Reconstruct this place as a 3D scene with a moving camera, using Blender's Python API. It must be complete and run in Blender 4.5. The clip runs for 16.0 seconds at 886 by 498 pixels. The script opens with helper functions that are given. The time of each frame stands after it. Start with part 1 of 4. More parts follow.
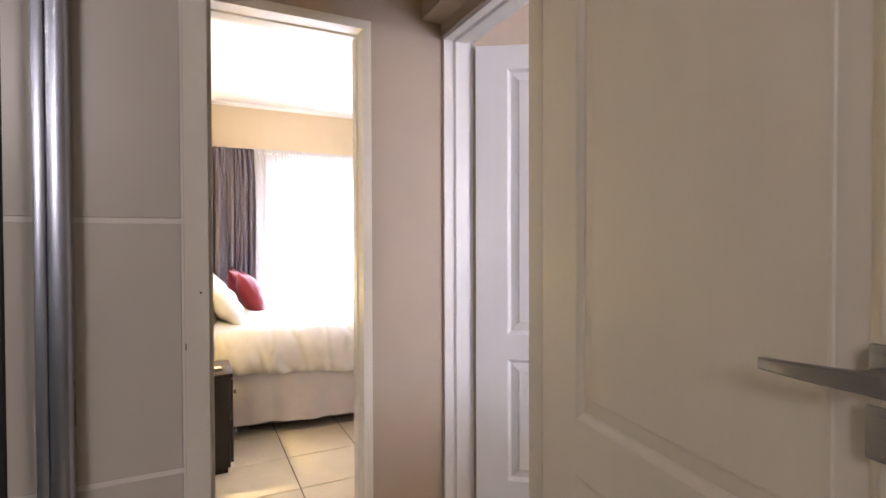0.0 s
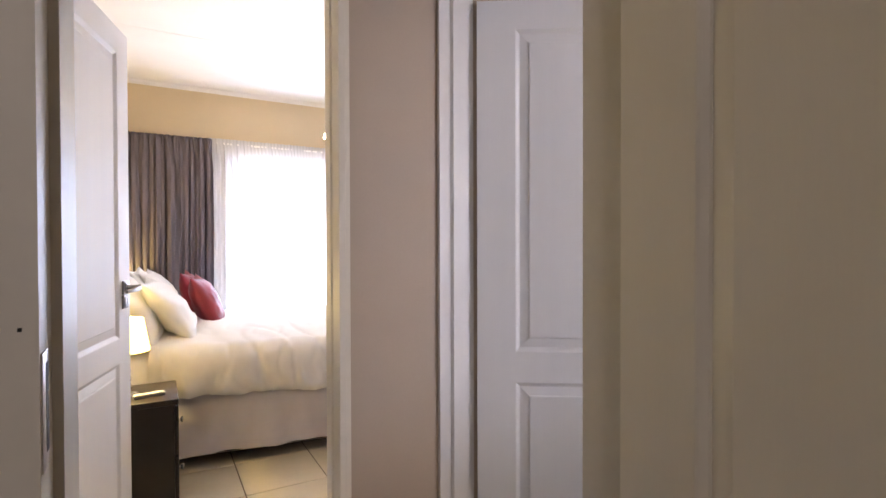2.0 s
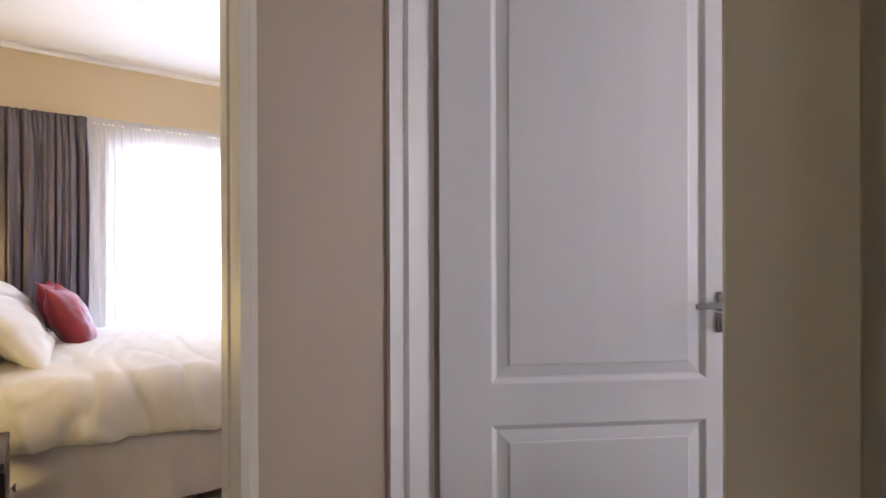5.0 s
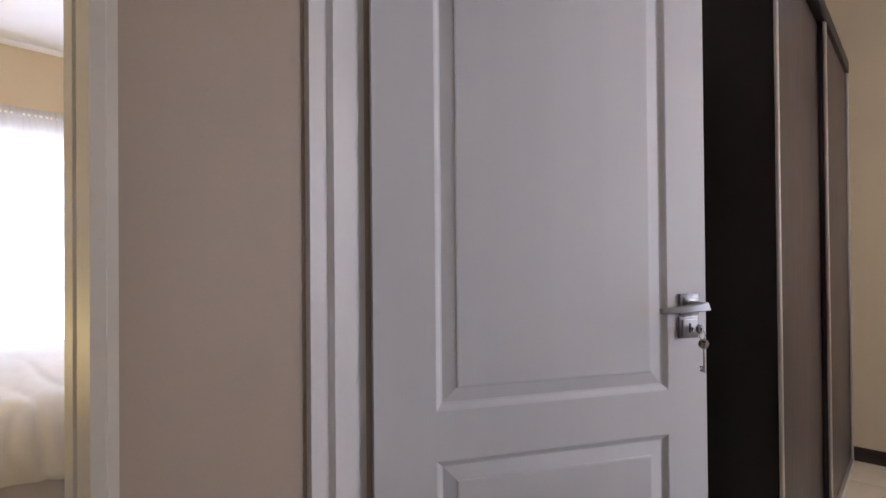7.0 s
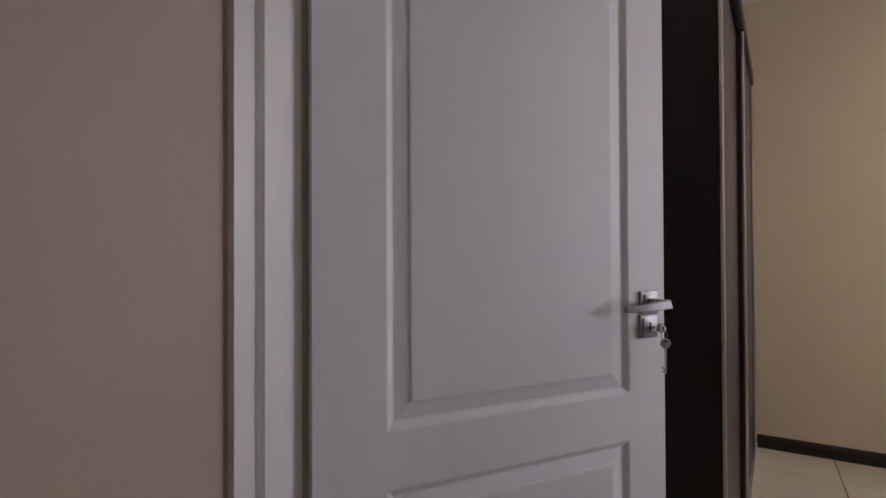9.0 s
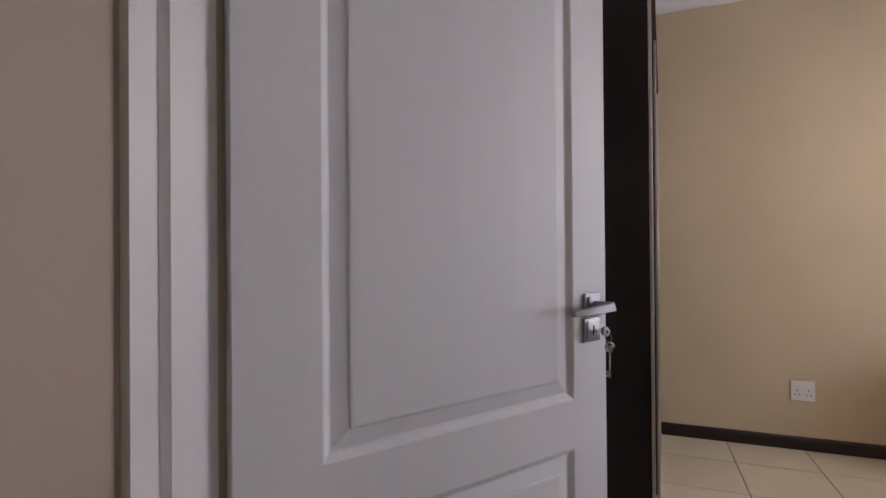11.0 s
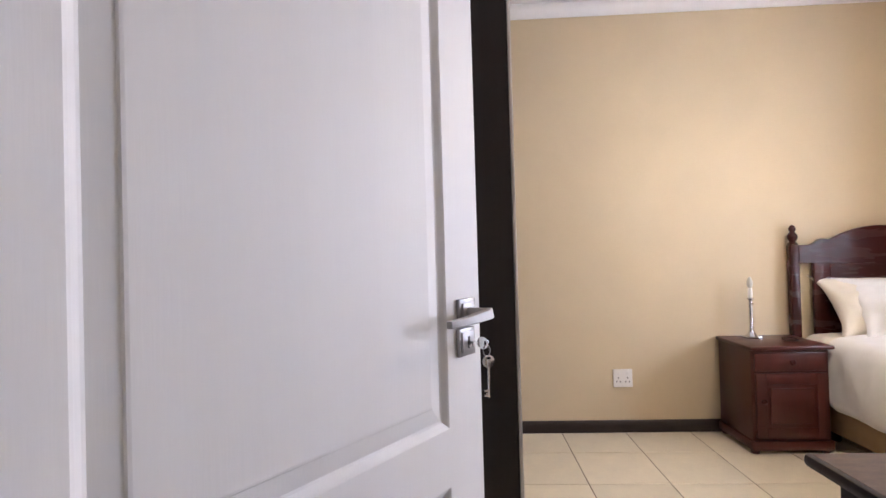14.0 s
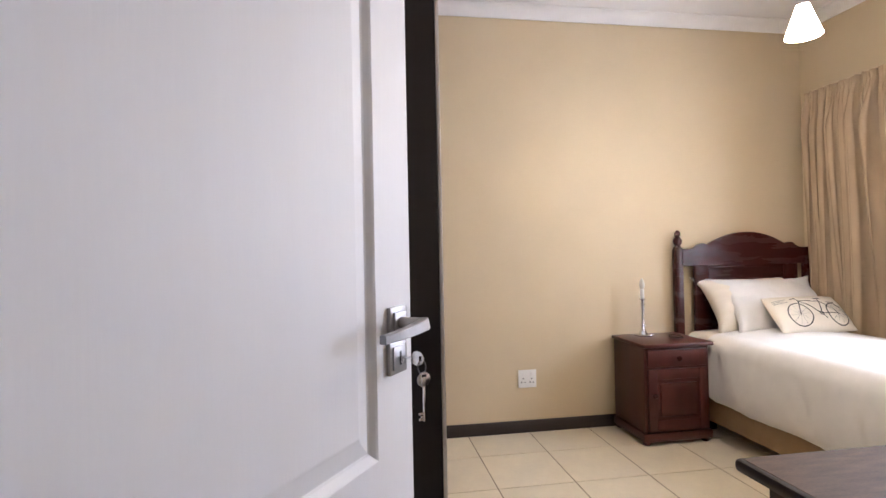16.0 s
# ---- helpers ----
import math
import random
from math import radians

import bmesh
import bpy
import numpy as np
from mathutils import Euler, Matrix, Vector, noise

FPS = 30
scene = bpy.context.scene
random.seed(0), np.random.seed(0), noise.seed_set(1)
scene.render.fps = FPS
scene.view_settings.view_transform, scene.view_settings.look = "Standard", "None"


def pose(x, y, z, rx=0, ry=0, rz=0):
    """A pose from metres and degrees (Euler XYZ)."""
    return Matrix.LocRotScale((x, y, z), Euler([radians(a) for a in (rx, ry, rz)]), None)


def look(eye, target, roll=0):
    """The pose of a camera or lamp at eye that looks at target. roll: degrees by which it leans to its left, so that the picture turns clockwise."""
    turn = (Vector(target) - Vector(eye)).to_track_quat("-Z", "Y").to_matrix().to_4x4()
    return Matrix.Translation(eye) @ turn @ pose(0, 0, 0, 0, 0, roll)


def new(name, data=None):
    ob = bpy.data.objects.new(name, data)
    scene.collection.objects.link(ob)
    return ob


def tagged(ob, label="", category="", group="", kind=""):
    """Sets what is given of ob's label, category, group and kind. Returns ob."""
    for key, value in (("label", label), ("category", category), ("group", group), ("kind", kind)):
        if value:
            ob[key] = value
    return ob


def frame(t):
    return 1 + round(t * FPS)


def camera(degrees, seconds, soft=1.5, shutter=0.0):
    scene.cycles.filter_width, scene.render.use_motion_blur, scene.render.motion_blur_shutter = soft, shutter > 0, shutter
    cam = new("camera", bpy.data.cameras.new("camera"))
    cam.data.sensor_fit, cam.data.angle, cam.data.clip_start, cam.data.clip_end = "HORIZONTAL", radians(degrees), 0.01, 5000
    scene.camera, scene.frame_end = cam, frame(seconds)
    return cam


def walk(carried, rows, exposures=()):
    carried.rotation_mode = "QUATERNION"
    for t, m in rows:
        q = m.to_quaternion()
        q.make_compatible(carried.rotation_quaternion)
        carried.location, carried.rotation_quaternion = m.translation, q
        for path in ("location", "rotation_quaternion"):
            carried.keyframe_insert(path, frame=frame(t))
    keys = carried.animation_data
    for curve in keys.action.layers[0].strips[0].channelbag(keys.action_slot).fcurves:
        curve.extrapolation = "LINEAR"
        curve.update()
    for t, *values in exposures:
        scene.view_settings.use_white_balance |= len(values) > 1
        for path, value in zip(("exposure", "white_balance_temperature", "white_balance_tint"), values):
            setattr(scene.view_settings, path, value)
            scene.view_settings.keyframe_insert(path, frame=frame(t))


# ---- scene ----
cam = camera(82.5, 16.0)
PATH = [
    (0, look((-1.054, -1.826, 1.230), (-0.169, -0.033, 1.199), -0.17)),
    (0.5, look((-1.025, -1.729, 1.228), (-0.111, 0.050, 1.194), -0.27)),
    (1, look((-0.999, -1.624, 1.225), (-0.061, 0.142, 1.192), -0.28)),
    (1.5, look((-0.978, -1.523, 1.222), (-0.016, 0.231, 1.195), -0.24)),
    (2, look((-0.954, -1.442, 1.216), (0.035, 0.297, 1.191), -0.17)),
    (2.5, look((-0.927, -1.360, 1.209), (0.095, 0.359, 1.189), -0.08)),
    (3, look((-0.901, -1.278, 1.205), (0.159, 0.418, 1.191), -0.01)),
    (3.5, look((-0.872, -1.209, 1.205), (0.226, 0.462, 1.193), 0.05)),
    (4, look((-0.854, -1.139, 1.200), (0.295, 0.498, 1.188), 0.18)),
    (4.5, look((-0.824, -1.059, 1.196), (0.372, 0.543, 1.188), 0.08)),
    (5, look((-0.781, -0.995, 1.189), (0.464, 0.570, 1.185), -0.20)),
    (7.5, look((-0.652, -0.737, 1.166), (0.907, 0.515, 1.183), -0.43)),
    (8, look((-0.629, -0.697, 1.157), (0.980, 0.491, 1.174), -0.36)),
    (8.5, look((-0.613, -0.661, 1.157), (1.044, 0.458, 1.176), -0.30)),
    (11, look((-0.540, -0.524, 1.166), (1.322, 0.206, 1.178), -0.44)),
    (11.5, look((-0.504, -0.509, 1.161), (1.392, 0.128, 1.168), -0.62)),
    (12, look((-0.465, -0.493, 1.156), (1.460, 0.049, 1.166), -0.88)),
    (12.5, look((-0.427, -0.471, 1.156), (1.528, -0.051, 1.171), -1.16)),
    (13, look((-0.389, -0.453, 1.154), (1.587, -0.144, 1.173), -1.29)),
    (13.5, look((-0.358, -0.442, 1.150), (1.632, -0.239, 1.175), -1.52)),
    (14, look((-0.322, -0.427, 1.153), (1.675, -0.330, 1.180), -1.60)),
    (14.5, look((-0.292, -0.411, 1.153), (1.708, -0.421, 1.178), -1.47)),
    (15, look((-0.258, -0.403, 1.153), (1.739, -0.515, 1.178), -1.49)),
    (15.5, look((-0.224, -0.390, 1.155), (1.765, -0.601, 1.178), -1.37)),
    (16, look((-0.189, -0.371, 1.155), (1.788, -0.677, 1.176), -1.14)),
]
EXPOSURE = [(0.0, 0.50, 5980, 26), (2.0, -0.06, 6060, 25), (2.6, -0.30, 6060, 24), (3.5, -0.50, 6060, 24), (4.0, -0.26, 6070, 24), (5.0, -0.36, 5980, 24), (7.5, -0.66, 5900, 24), (8.0, -0.82, 5900, 24), (8.5, -1.02, 6000, 26),
            (10.8, -0.8, 6000, 26), (11.5, -0.56, 5900, 24), (12.5, -0.14, 5880, 23), (13.5, 0.18, 5870, 23), (14.5, 0.36, 5860, 22), (16.0, 0.28, 5860, 21)]
walk(cam, PATH, EXPOSURE)

# ---- light ----
world = bpy.data.worlds.new("world")
scene.world = world
world.use_nodes = True
wn = world.node_tree
sky = wn.nodes.new("ShaderNodeTexSky")
sky.sky_type = 'NISHITA'
sky.sun_disc = False
sky.sun_elevation = radians(48)
sky.sun_rotation = radians(200)
wn.links.new(sky.outputs[0], wn.nodes["Background"].inputs[0])
wn.nodes["Background"].inputs[1].default_value = 0.1


def lamp(name, kind, energy, color, m, size=(1, 1), radius=0.03):
    data = bpy.data.lights.new(name, kind)
    data.energy, data.color = energy, color
    if kind == 'AREA':
        data.shape, data.size, data.size_y = 'RECTANGLE', size[0], size[1]
    elif kind == 'POINT':
        data.shadow_soft_size = radius
    ob = new(name, data)
    ob.matrix_world = m
    return ob


sun = new("sun", bpy.data.lights.new("sun", 'SUN'))
sun.data.energy, sun.data.angle, sun.data.color = 2.0, radians(0.5), (1, 0.95, 0.88)
sun.matrix_world = look((3, 14, 20), (0, 3, 0))

# daylight in the two bedroom window openings
lamp("window_light_north", 'AREA', 130, (0.78, 0.88, 1.0), look((0.61, 3.70, 1.115), (0.61, 0, 1.07)), (1.86, 1.62))
lamp("window_light_south", 'AREA', 50, (0.88, 0.93, 1.0), look((1.65, -3.66, 1.45), (1.65, 0, 1.2)), (1.0, 1.2))
# unseen fill lamp added to brighten the bathroom; no known window there
lamp("bath_fill_light", 'AREA', 11.5, (1.0, 0.90, 0.76), look((-2.1, -3.58, 2.1), (-1.2, -1.0, 1.0)), (0.6, 0.5))
# lit bulbs
lamp("bulb_bedside", 'POINT', 33, (1.0, 0.75, 0.24), pose(-1.075, 1.22, 0.866), radius=0.02)
# stands in for the hidden bedside lamp that warms curtain and wall
lamp("bulb_stand_in_lamp", 'POINT', 27, (1.0, 0.74, 0.24), pose(-1.16, 3.22, 0.80), radius=0.02)
lamp("bulb_pendant_north", 'POINT', 4, (1.0, 0.78, 0.48), pose(0.125, 2.0, 1.972), radius=0.03)
lamp("bulb_pendant_south", 'POINT', 27, (1.0, 0.85, 0.60), pose(1.56, -2.105, 1.988), radius=0.025)


# ---- materials ----
def material(name, color, rough=0.5, metal=0.0, vary=0.06, scale=6.0, fine=120.0, bump=0.1, dist=0.002, second=None,
             stretch=(1, 1, 1), spec=0.5, island=0.0, sheen=0.0, rough_vary=0.08):
    """A surface with a coarse and a fine variation, in metres."""
    mat = bpy.data.materials.new(name)
    mat.use_nodes = True
    nt = mat.node_tree
    b = nt.nodes["Principled BSDF"]
    co = nt.nodes.new("ShaderNodeTexCoord")
    mp = nt.nodes.new("ShaderNodeMapping")
    mp.inputs["Scale"].default_value = stretch
    nt.links.new(co.outputs["Object"], mp.inputs["Vector"])
    big = nt.nodes.new("ShaderNodeTexNoise")
    big.inputs["Scale"].default_value, big.inputs["Detail"].default_value = scale, 4
    small = nt.nodes.new("ShaderNodeTexNoise")
    small.inputs["Scale"].default_value, small.inputs["Detail"].default_value = fine, 3
    for n in (big, small):
        nt.links.new(mp.outputs[0], n.inputs["Vector"])
    add = nt.nodes.new("ShaderNodeMath")
    add.operation = 'MULTIPLY_ADD'
    nt.links.new(small.outputs[0], add.inputs[0])
    add.inputs[1].default_value = 0.4
    nt.links.new(big.outputs[0], add.inputs[2])
    ramp = nt.nodes.new("ShaderNodeValToRGB")
    lo = second or tuple(c * (1 - vary * 2) for c in color)
    hi = color if second else tuple(min(1, c * (1 + vary)) for c in color)
    ramp.color_ramp.elements[0].position, ramp.color_ramp.elements[0].color = 0.45, (*lo, 1)
    ramp.color_ramp.elements[1].position, ramp.color_ramp.elements[1].color = 0.95, (*hi, 1)
    nt.links.new(add.outputs[0], ramp.inputs[0])
    out = ramp.outputs[0]
    if island:
        info = nt.nodes.new("ShaderNodeObjectInfo")
        hsv = nt.nodes.new("ShaderNodeHueSaturation")
        rng = nt.nodes.new("ShaderNodeMapRange")
        rng.inputs["To Min"].default_value, rng.inputs["To Max"].default_value = 1 - island, 1 + island
        nt.links.new(info.outputs["Random"], rng.inputs["Value"])
        nt.links.new(rng.outputs[0], hsv.inputs["Value"])
        nt.links.new(out, hsv.inputs["Color"])
        out = hsv.outputs[0]
    nt.links.new(out, b.inputs["Base Color"])
    rr = nt.nodes.new("ShaderNodeMapRange")
    rr.inputs["To Min"].default_value, rr.inputs["To Max"].default_value = max(0.02, rough - rough_vary), min(1, rough + rough_vary)
    nt.links.new(big.outputs[0], rr.inputs["Value"])
    nt.links.new(rr.outputs[0], b.inputs["Roughness"])
    b.inputs["Metallic"].default_value = metal
    b.inputs["Specular IOR Level"].default_value = spec
    if sheen:
        b.inputs["Sheen Weight"].default_value = sheen
    if bump:
        bp = nt.nodes.new("ShaderNodeBump")
        bp.inputs["Strength"].default_value, bp.inputs["Distance"].default_value = bump, dist
        nt.links.new(add.outputs[0], bp.inputs["Height"])
        nt.links.new(bp.outputs[0], b.inputs["Normal"])
    return mat


WALL = material("beige_wall_paint", (0.62, 0.508, 0.338), 0.6, vary=0.03, scale=2.0, fine=220, bump=0.15, dist=0.0012)
# the wall paint again, with the hall's dimmer, bluer light put into its colour
HALLW = material("hall_dimmed_wall_paint", (0.452, 0.366, 0.285), 0.6, vary=0.03, scale=2.0, fine=220, bump=0.15, dist=0.0012)
CEIL = material("white_ceiling_paint", (0.80, 0.79, 0.78), 0.8, vary=0.02, scale=3, fine=150, bump=0.15)
CORNICE = material("white_cornice", (0.82, 0.81, 0.80), 0.6, vary=0.02, bump=0.05)
DOORW = material("white_door_paint", (0.765, 0.77, 0.785), 0.55, vary=0.012, scale=5, fine=90, bump=0.38, dist=0.0010, stretch=(3, 3, 0.14))
FRAMEP = material("cream_frame_paint", (0.76, 0.715, 0.63), 0.48, vary=0.03, scale=4, fine=60, bump=0.08)
DOORB = material("cream_door_paint", (0.81, 0.757, 0.65), 0.5, vary=0.012, scale=5, fine=90, bump=0.30, dist=0.0010, stretch=(3, 3, 0.14))
FRAMEW = material("white_frame_paint", (0.75, 0.735, 0.725), 0.42, vary=0.02, scale=4, fine=60, bump=0.06)
BTILE = material("bathroom_wall_tile", (0.565, 0.53, 0.47), 0.30, vary=0.012, scale=5, fine=30, bump=0.03, island=0.02, rough_vary=0.015)
BGROUT = material("pale_grout", (0.78, 0.75, 0.70), 0.85, vary=0.05, fine=300, bump=0.3)
FTILE = material("cream_floor_tile", (0.74, 0.655, 0.49), 0.30, vary=0.04, scale=7, fine=45, bump=0.03, island=0.03, rough_vary=0.03)
GROUT = material("brown_grout", (0.24, 0.17, 0.105), 0.9, vary=0.12, fine=300, bump=0.4)
SKIRT = material("dark_skirting_wood", (0.022, 0.014, 0.012), 0.35, vary=0.2, scale=9, fine=80, bump=0.1, stretch=(1, 1, 8))
WENGE = material("wenge_laminate", (0.0095, 0.0056, 0.0076), 0.45, vary=0.15, scale=10, fine=90, bump=0.12, dist=0.0005, stretch=(8, 8, 0.6))
MOCHA = material("mocha_wardrobe_door", (0.050, 0.032, 0.029), 0.38, vary=0.12, scale=8, fine=70, bump=0.08, stretch=(8, 8, 0.6))
DESKW = material("walnut_desk_top", (0.125, 0.075, 0.050), 0.62, vary=0.25, scale=14, fine=150, bump=0.2, dist=0.0006, stretch=(4, 0.9, 4), second=(0.050, 0.030, 0.022), spec=0.22)
MAHOG = material("mahogany_varnish", (0.070, 0.0145, 0.011), 0.30, vary=0.2, scale=3, fine=40, bump=0.0, stretch=(7, 7, 0.6), second=(0.048, 0.010, 0.008), rough_vary=0.03)
HEADB = material("dark_mahogany_headboard", (0.050, 0.011, 0.010), 0.27, vary=0.25, scale=3, fine=40, bump=0.0, stretch=(5, 0.7, 5), second=(0.036, 0.008, 0.0075), rough_vary=0.03, spec=0.35)
ESPR = material("espresso_nightstand", (0.015, 0.010, 0.0095), 0.34, vary=0.15, scale=4, fine=60, bump=0.0, rough_vary=0.03)
STEEL = material("brushed_steel", (0.33, 0.32, 0.32), 0.46, metal=1, vary=0.06, scale=20, fine=300, bump=0.04)
ALU = material("silver_aluminium", (0.70, 0.68, 0.66), 0.42, metal=1, vary=0.05, scale=9, fine=200, bump=0.04, stretch=(8, 8, 0.3))
CHROME = material("polished_chrome", (0.75, 0.76, 0.80), 0.14, metal=1, vary=0.04, scale=8, bump=0.0)
POSTM = material("satin_shower_post", (0.50, 0.54, 0.64), 0.29, metal=1, vary=0.04, scale=6, bump=0.0)
SLOT = material("black_slot", (0.01, 0.01, 0.01), 0.6, bump=0)
LINEN = material("white_cotton", (0.80, 0.79, 0.775), 0.85, vary=0.03, scale=9, fine=400, bump=0.25, dist=0.0008, sheen=0.2)
CREAM = material("cream_cotton", (0.76, 0.70, 0.59), 0.85, vary=0.04, scale=9, fine=400, bump=0.25, dist=0.0008, sheen=0.2)
SKIRTC = material("lilac_white_bed_skirt", (0.66, 0.63, 0.655), 0.9, vary=0.05, scale=7, fine=350, bump=0.2, dist=0.001)
TANB = material("tan_bed_base_fabric", (0.42, 0.29, 0.165), 0.9, vary=0.08, scale=8, fine=350, bump=0.3)
RED = material("raspberry_satin", (0.235, 0.010, 0.020), 0.5, vary=0.15, scale=7, fine=200, bump=0.2, dist=0.001)
GREYC = material("mauve_grey_curtain", (0.150, 0.130, 0.152), 0.8, vary=0.1, scale=6, fine=300, bump=0.25, dist=0.001, stretch=(3, 3, 0.6))
TANC = material("tan_curtain", (0.45, 0.34, 0.22), 0.8, vary=0.08, scale=6, fine=300, bump=0.25, dist=0.001, stretch=(3, 3, 0.6))
PLASTIC = material("white_plastic", (0.82, 0.81, 0.79), 0.35, vary=0.02, bump=0)
SILVERP = material("silver_remote_plastic", (0.38, 0.37, 0.35), 0.4, vary=0.05, bump=0)
INK = material("charcoal_print", (0.035, 0.035, 0.04), 0.9, vary=0.2, bump=0)
BULBW = material("frosted_bulb", (0.62, 0.60, 0.54), 0.3, bump=0)
BROWNF = material("brown_headboard_fabric", (0.04, 0.028, 0.024), 0.7, vary=0.1, scale=8, fine=300, bump=0.2)
CABLE = material("black_cable", (0.015, 0.013, 0.012), 0.5, bump=0)


def glow(name, color, strength):
    mat = bpy.data.materials.new(name)
    mat.use_nodes = True
    b = mat.node_tree.nodes["Principled BSDF"]
    b.inputs["Base Color"].default_value = (0.8, 0.75, 0.65, 1)
    b.inputs["Emission Color"].default_value = (*color, 1)
    b.inputs["Emission Strength"].default_value = strength
    return mat


SHADE_LIT = glow("lit_bedside_shade", (1.0, 0.76, 0.20), 11.0)
PEND_LIT = glow("lit_pendant_glass", (1.0, 0.86, 0.60), 100.0)


def let_through(mat, color, share):
    """Cloth or frosted glass that passes a share of the light behind it."""
    nt = mat.node_tree
    trl, mix, old = nt.nodes.new("ShaderNodeBsdfTranslucent"), nt.nodes.new("ShaderNodeMixShader"), nt.nodes["Principled BSDF"]
    trl.inputs[0].default_value, mix.inputs[0].default_value = (*color, 1), share
    nt.links.new(old.outputs[0], mix.inputs[1])
    nt.links.new(trl.outputs[0], mix.inputs[2])
    nt.links.new(mix.outputs[0], nt.nodes["Material Output"].inputs[0])


let_through(SHADE_LIT, (0.97, 0.90, 0.72), 0.85)


def sheer_material():
    mat = bpy.data.materials.new("white_sheer_voile")
    mat.use_nodes = True
    nt = mat.node_tree
    nt.nodes.remove(nt.nodes["Principled BSDF"])
    out = nt.nodes["Material Output"]
    tl, tp, df, m1, m2 = (nt.nodes.new("ShaderNode" + k) for k in ("BsdfTranslucent", "BsdfTransparent", "BsdfDiffuse", "MixShader", "MixShader"))
    tl.inputs[0].default_value = df.inputs[0].default_value = (0.85, 0.86, 0.9, 1)
    m1.inputs[0].default_value, m2.inputs[0].default_value = 0.35, 0.35
    nt.links.new(tl.outputs[0], m1.inputs[1])
    nt.links.new(df.outputs[0], m1.inputs[2])
    nt.links.new(m1.outputs[0], m2.inputs[1])
    nt.links.new(tp.outputs[0], m2.inputs[2])
    nt.links.new(m2.outputs[0], out.inputs[0])
    return mat


SHEER = sheer_material()


def glass_material(name, color):
    mat = bpy.data.materials.new(name)
    mat.use_nodes = True
    b = mat.node_tree.nodes["Principled BSDF"]
    b.inputs["Base Color"].default_value = (*color, 1)
    b.inputs["Transmission Weight"].default_value, b.inputs["Roughness"].default_value, b.inputs["IOR"].default_value = 1, 0.02, 1.48
    return mat


GLASS = glass_material("clear_glass", (0.93, 0.97, 0.95))


# ---- mesh helpers ----
def add_box(bm, x0, x1, y0, y1, z0, z1, bevel=0.0):
    """A box, its edges rounded by bevel, into bm."""
    r = bmesh.ops.create_cube(bm, size=1)["verts"]
    for v in r:
        v.co = ((x0 + x1) / 2 + v.co.x * (x1 - x0), (y0 + y1) / 2 + v.co.y * (y1 - y0), (z0 + z1) / 2 + v.co.z * (z1 - z0))
    if bevel:
        es = {e for v in r for e in v.link_edges}
        bmesh.ops.bevel(bm, geom=list(es), offset=bevel, segments=2, affect='EDGES', profile=0.5)
    return bm


def box(*a, bevel=0.0):
    return add_box(bmesh.new(), *a, bevel)


def lathe(rings, seg=24, center=(0, 0)):
    """A turned shape from (radius, height) rings, closed at both ends."""
    bm = bmesh.new()
    loops = []
    for r, z in rings:
        loops.append([bm.verts.new((center[0] + r * math.cos(2 * math.pi * i / seg), center[1] + r * math.sin(2 * math.pi * i / seg), z)) for i in range(seg)])
    for a, b in zip(loops, loops[1:]):
        for i in range(seg):
            bm.faces.new((a[i], a[(i + 1) % seg], b[(i + 1) % seg], b[i]))
    bm.faces.new(loops[0][::-1])
    bm.faces.new(loops[-1])
    return bm


def tube(points, radius, seg=10, flat=1.0):
    """A round bar along points; flat squeezes it in height."""
    bm = bmesh.new()
    pts = [Vector(p) for p in points]
    loops = []
    for i, p in enumerate(pts):
        d = (pts[min(i + 1, len(pts) - 1)] - pts[max(i - 1, 0)]).normalized()
        side = d.cross(Vector((0, 0, 1)))
        if side.length < 1e-3:
            side = Vector((1, 0, 0))
        side.normalize()
        up = side.cross(d).normalized()
        loops.append([bm.verts.new(p + side * radius * math.cos(2 * math.pi * k / seg) + up * radius * flat * math.sin(2 * math.pi * k / seg)) for k in range(seg)])
    for a, b in zip(loops, loops[1:]):
        for k in range(seg):
            bm.faces.new((a[k], a[(k + 1) % seg], b[(k + 1) % seg], b[k]))
    bm.faces.new(loops[0][::-1])
    bm.faces.new(loops[-1])
    return bm


def sheet(f, nu, nv):
    """A surface f(u, v) over the unit square."""
    bm = bmesh.new()
    g = [[bm.verts.new(f(i / nu, j / nv)) for j in range(nv + 1)] for i in range(nu + 1)]
    for i in range(nu):
        for j in range(nv):
            bm.faces.new((g[i][j], g[i + 1][j], g[i + 1][j + 1], g[i][j + 1]))
    return bm


def outline_slab(points, depth, axis):
    """A flat board with the outline points (a, z), thick along axis x."""
    bm = bmesh.new()
    front = [bm.verts.new((axis, a, z)) for a, z in points]
    back = [bm.verts.new((axis + depth, a, z)) for a, z in points]
    n = len(points)
    for i in range(n):
        bm.faces.new((front[i], front[(i + 1) % n], back[(i + 1) % n], back[i]))
    bm.faces.new(front[::-1])
    bm.faces.new(back)
    return bm


def mesh_of(name, bm, mat, smooth=None):
    bmesh.ops.recalc_face_normals(bm, faces=bm.faces)
    me = bpy.data.meshes.new(name)
    bm.to_mesh(me)
    bm.free()
    me.materials.append(mat)
    if smooth:
        for p in me.polygons:
            p.use_smooth = True
        me.set_sharp_from_angle(angle=radians(smooth))
    return me


def part(name, bm, mat, parent, label="", smooth=40):
    """One mesh object under a thing or a part, in its frame."""
    ob = new(name, mesh_of(name, bm, mat, smooth))
    ob.parent = parent
    return tagged(ob, label=label)


def thing(name, label, category, m=None, group="", kind=""):
    ob = new(name)
    ob.empty_display_size = 0.1
    if m is not None:
        ob.matrix_world = m
    return tagged(ob, label, category, group, kind)


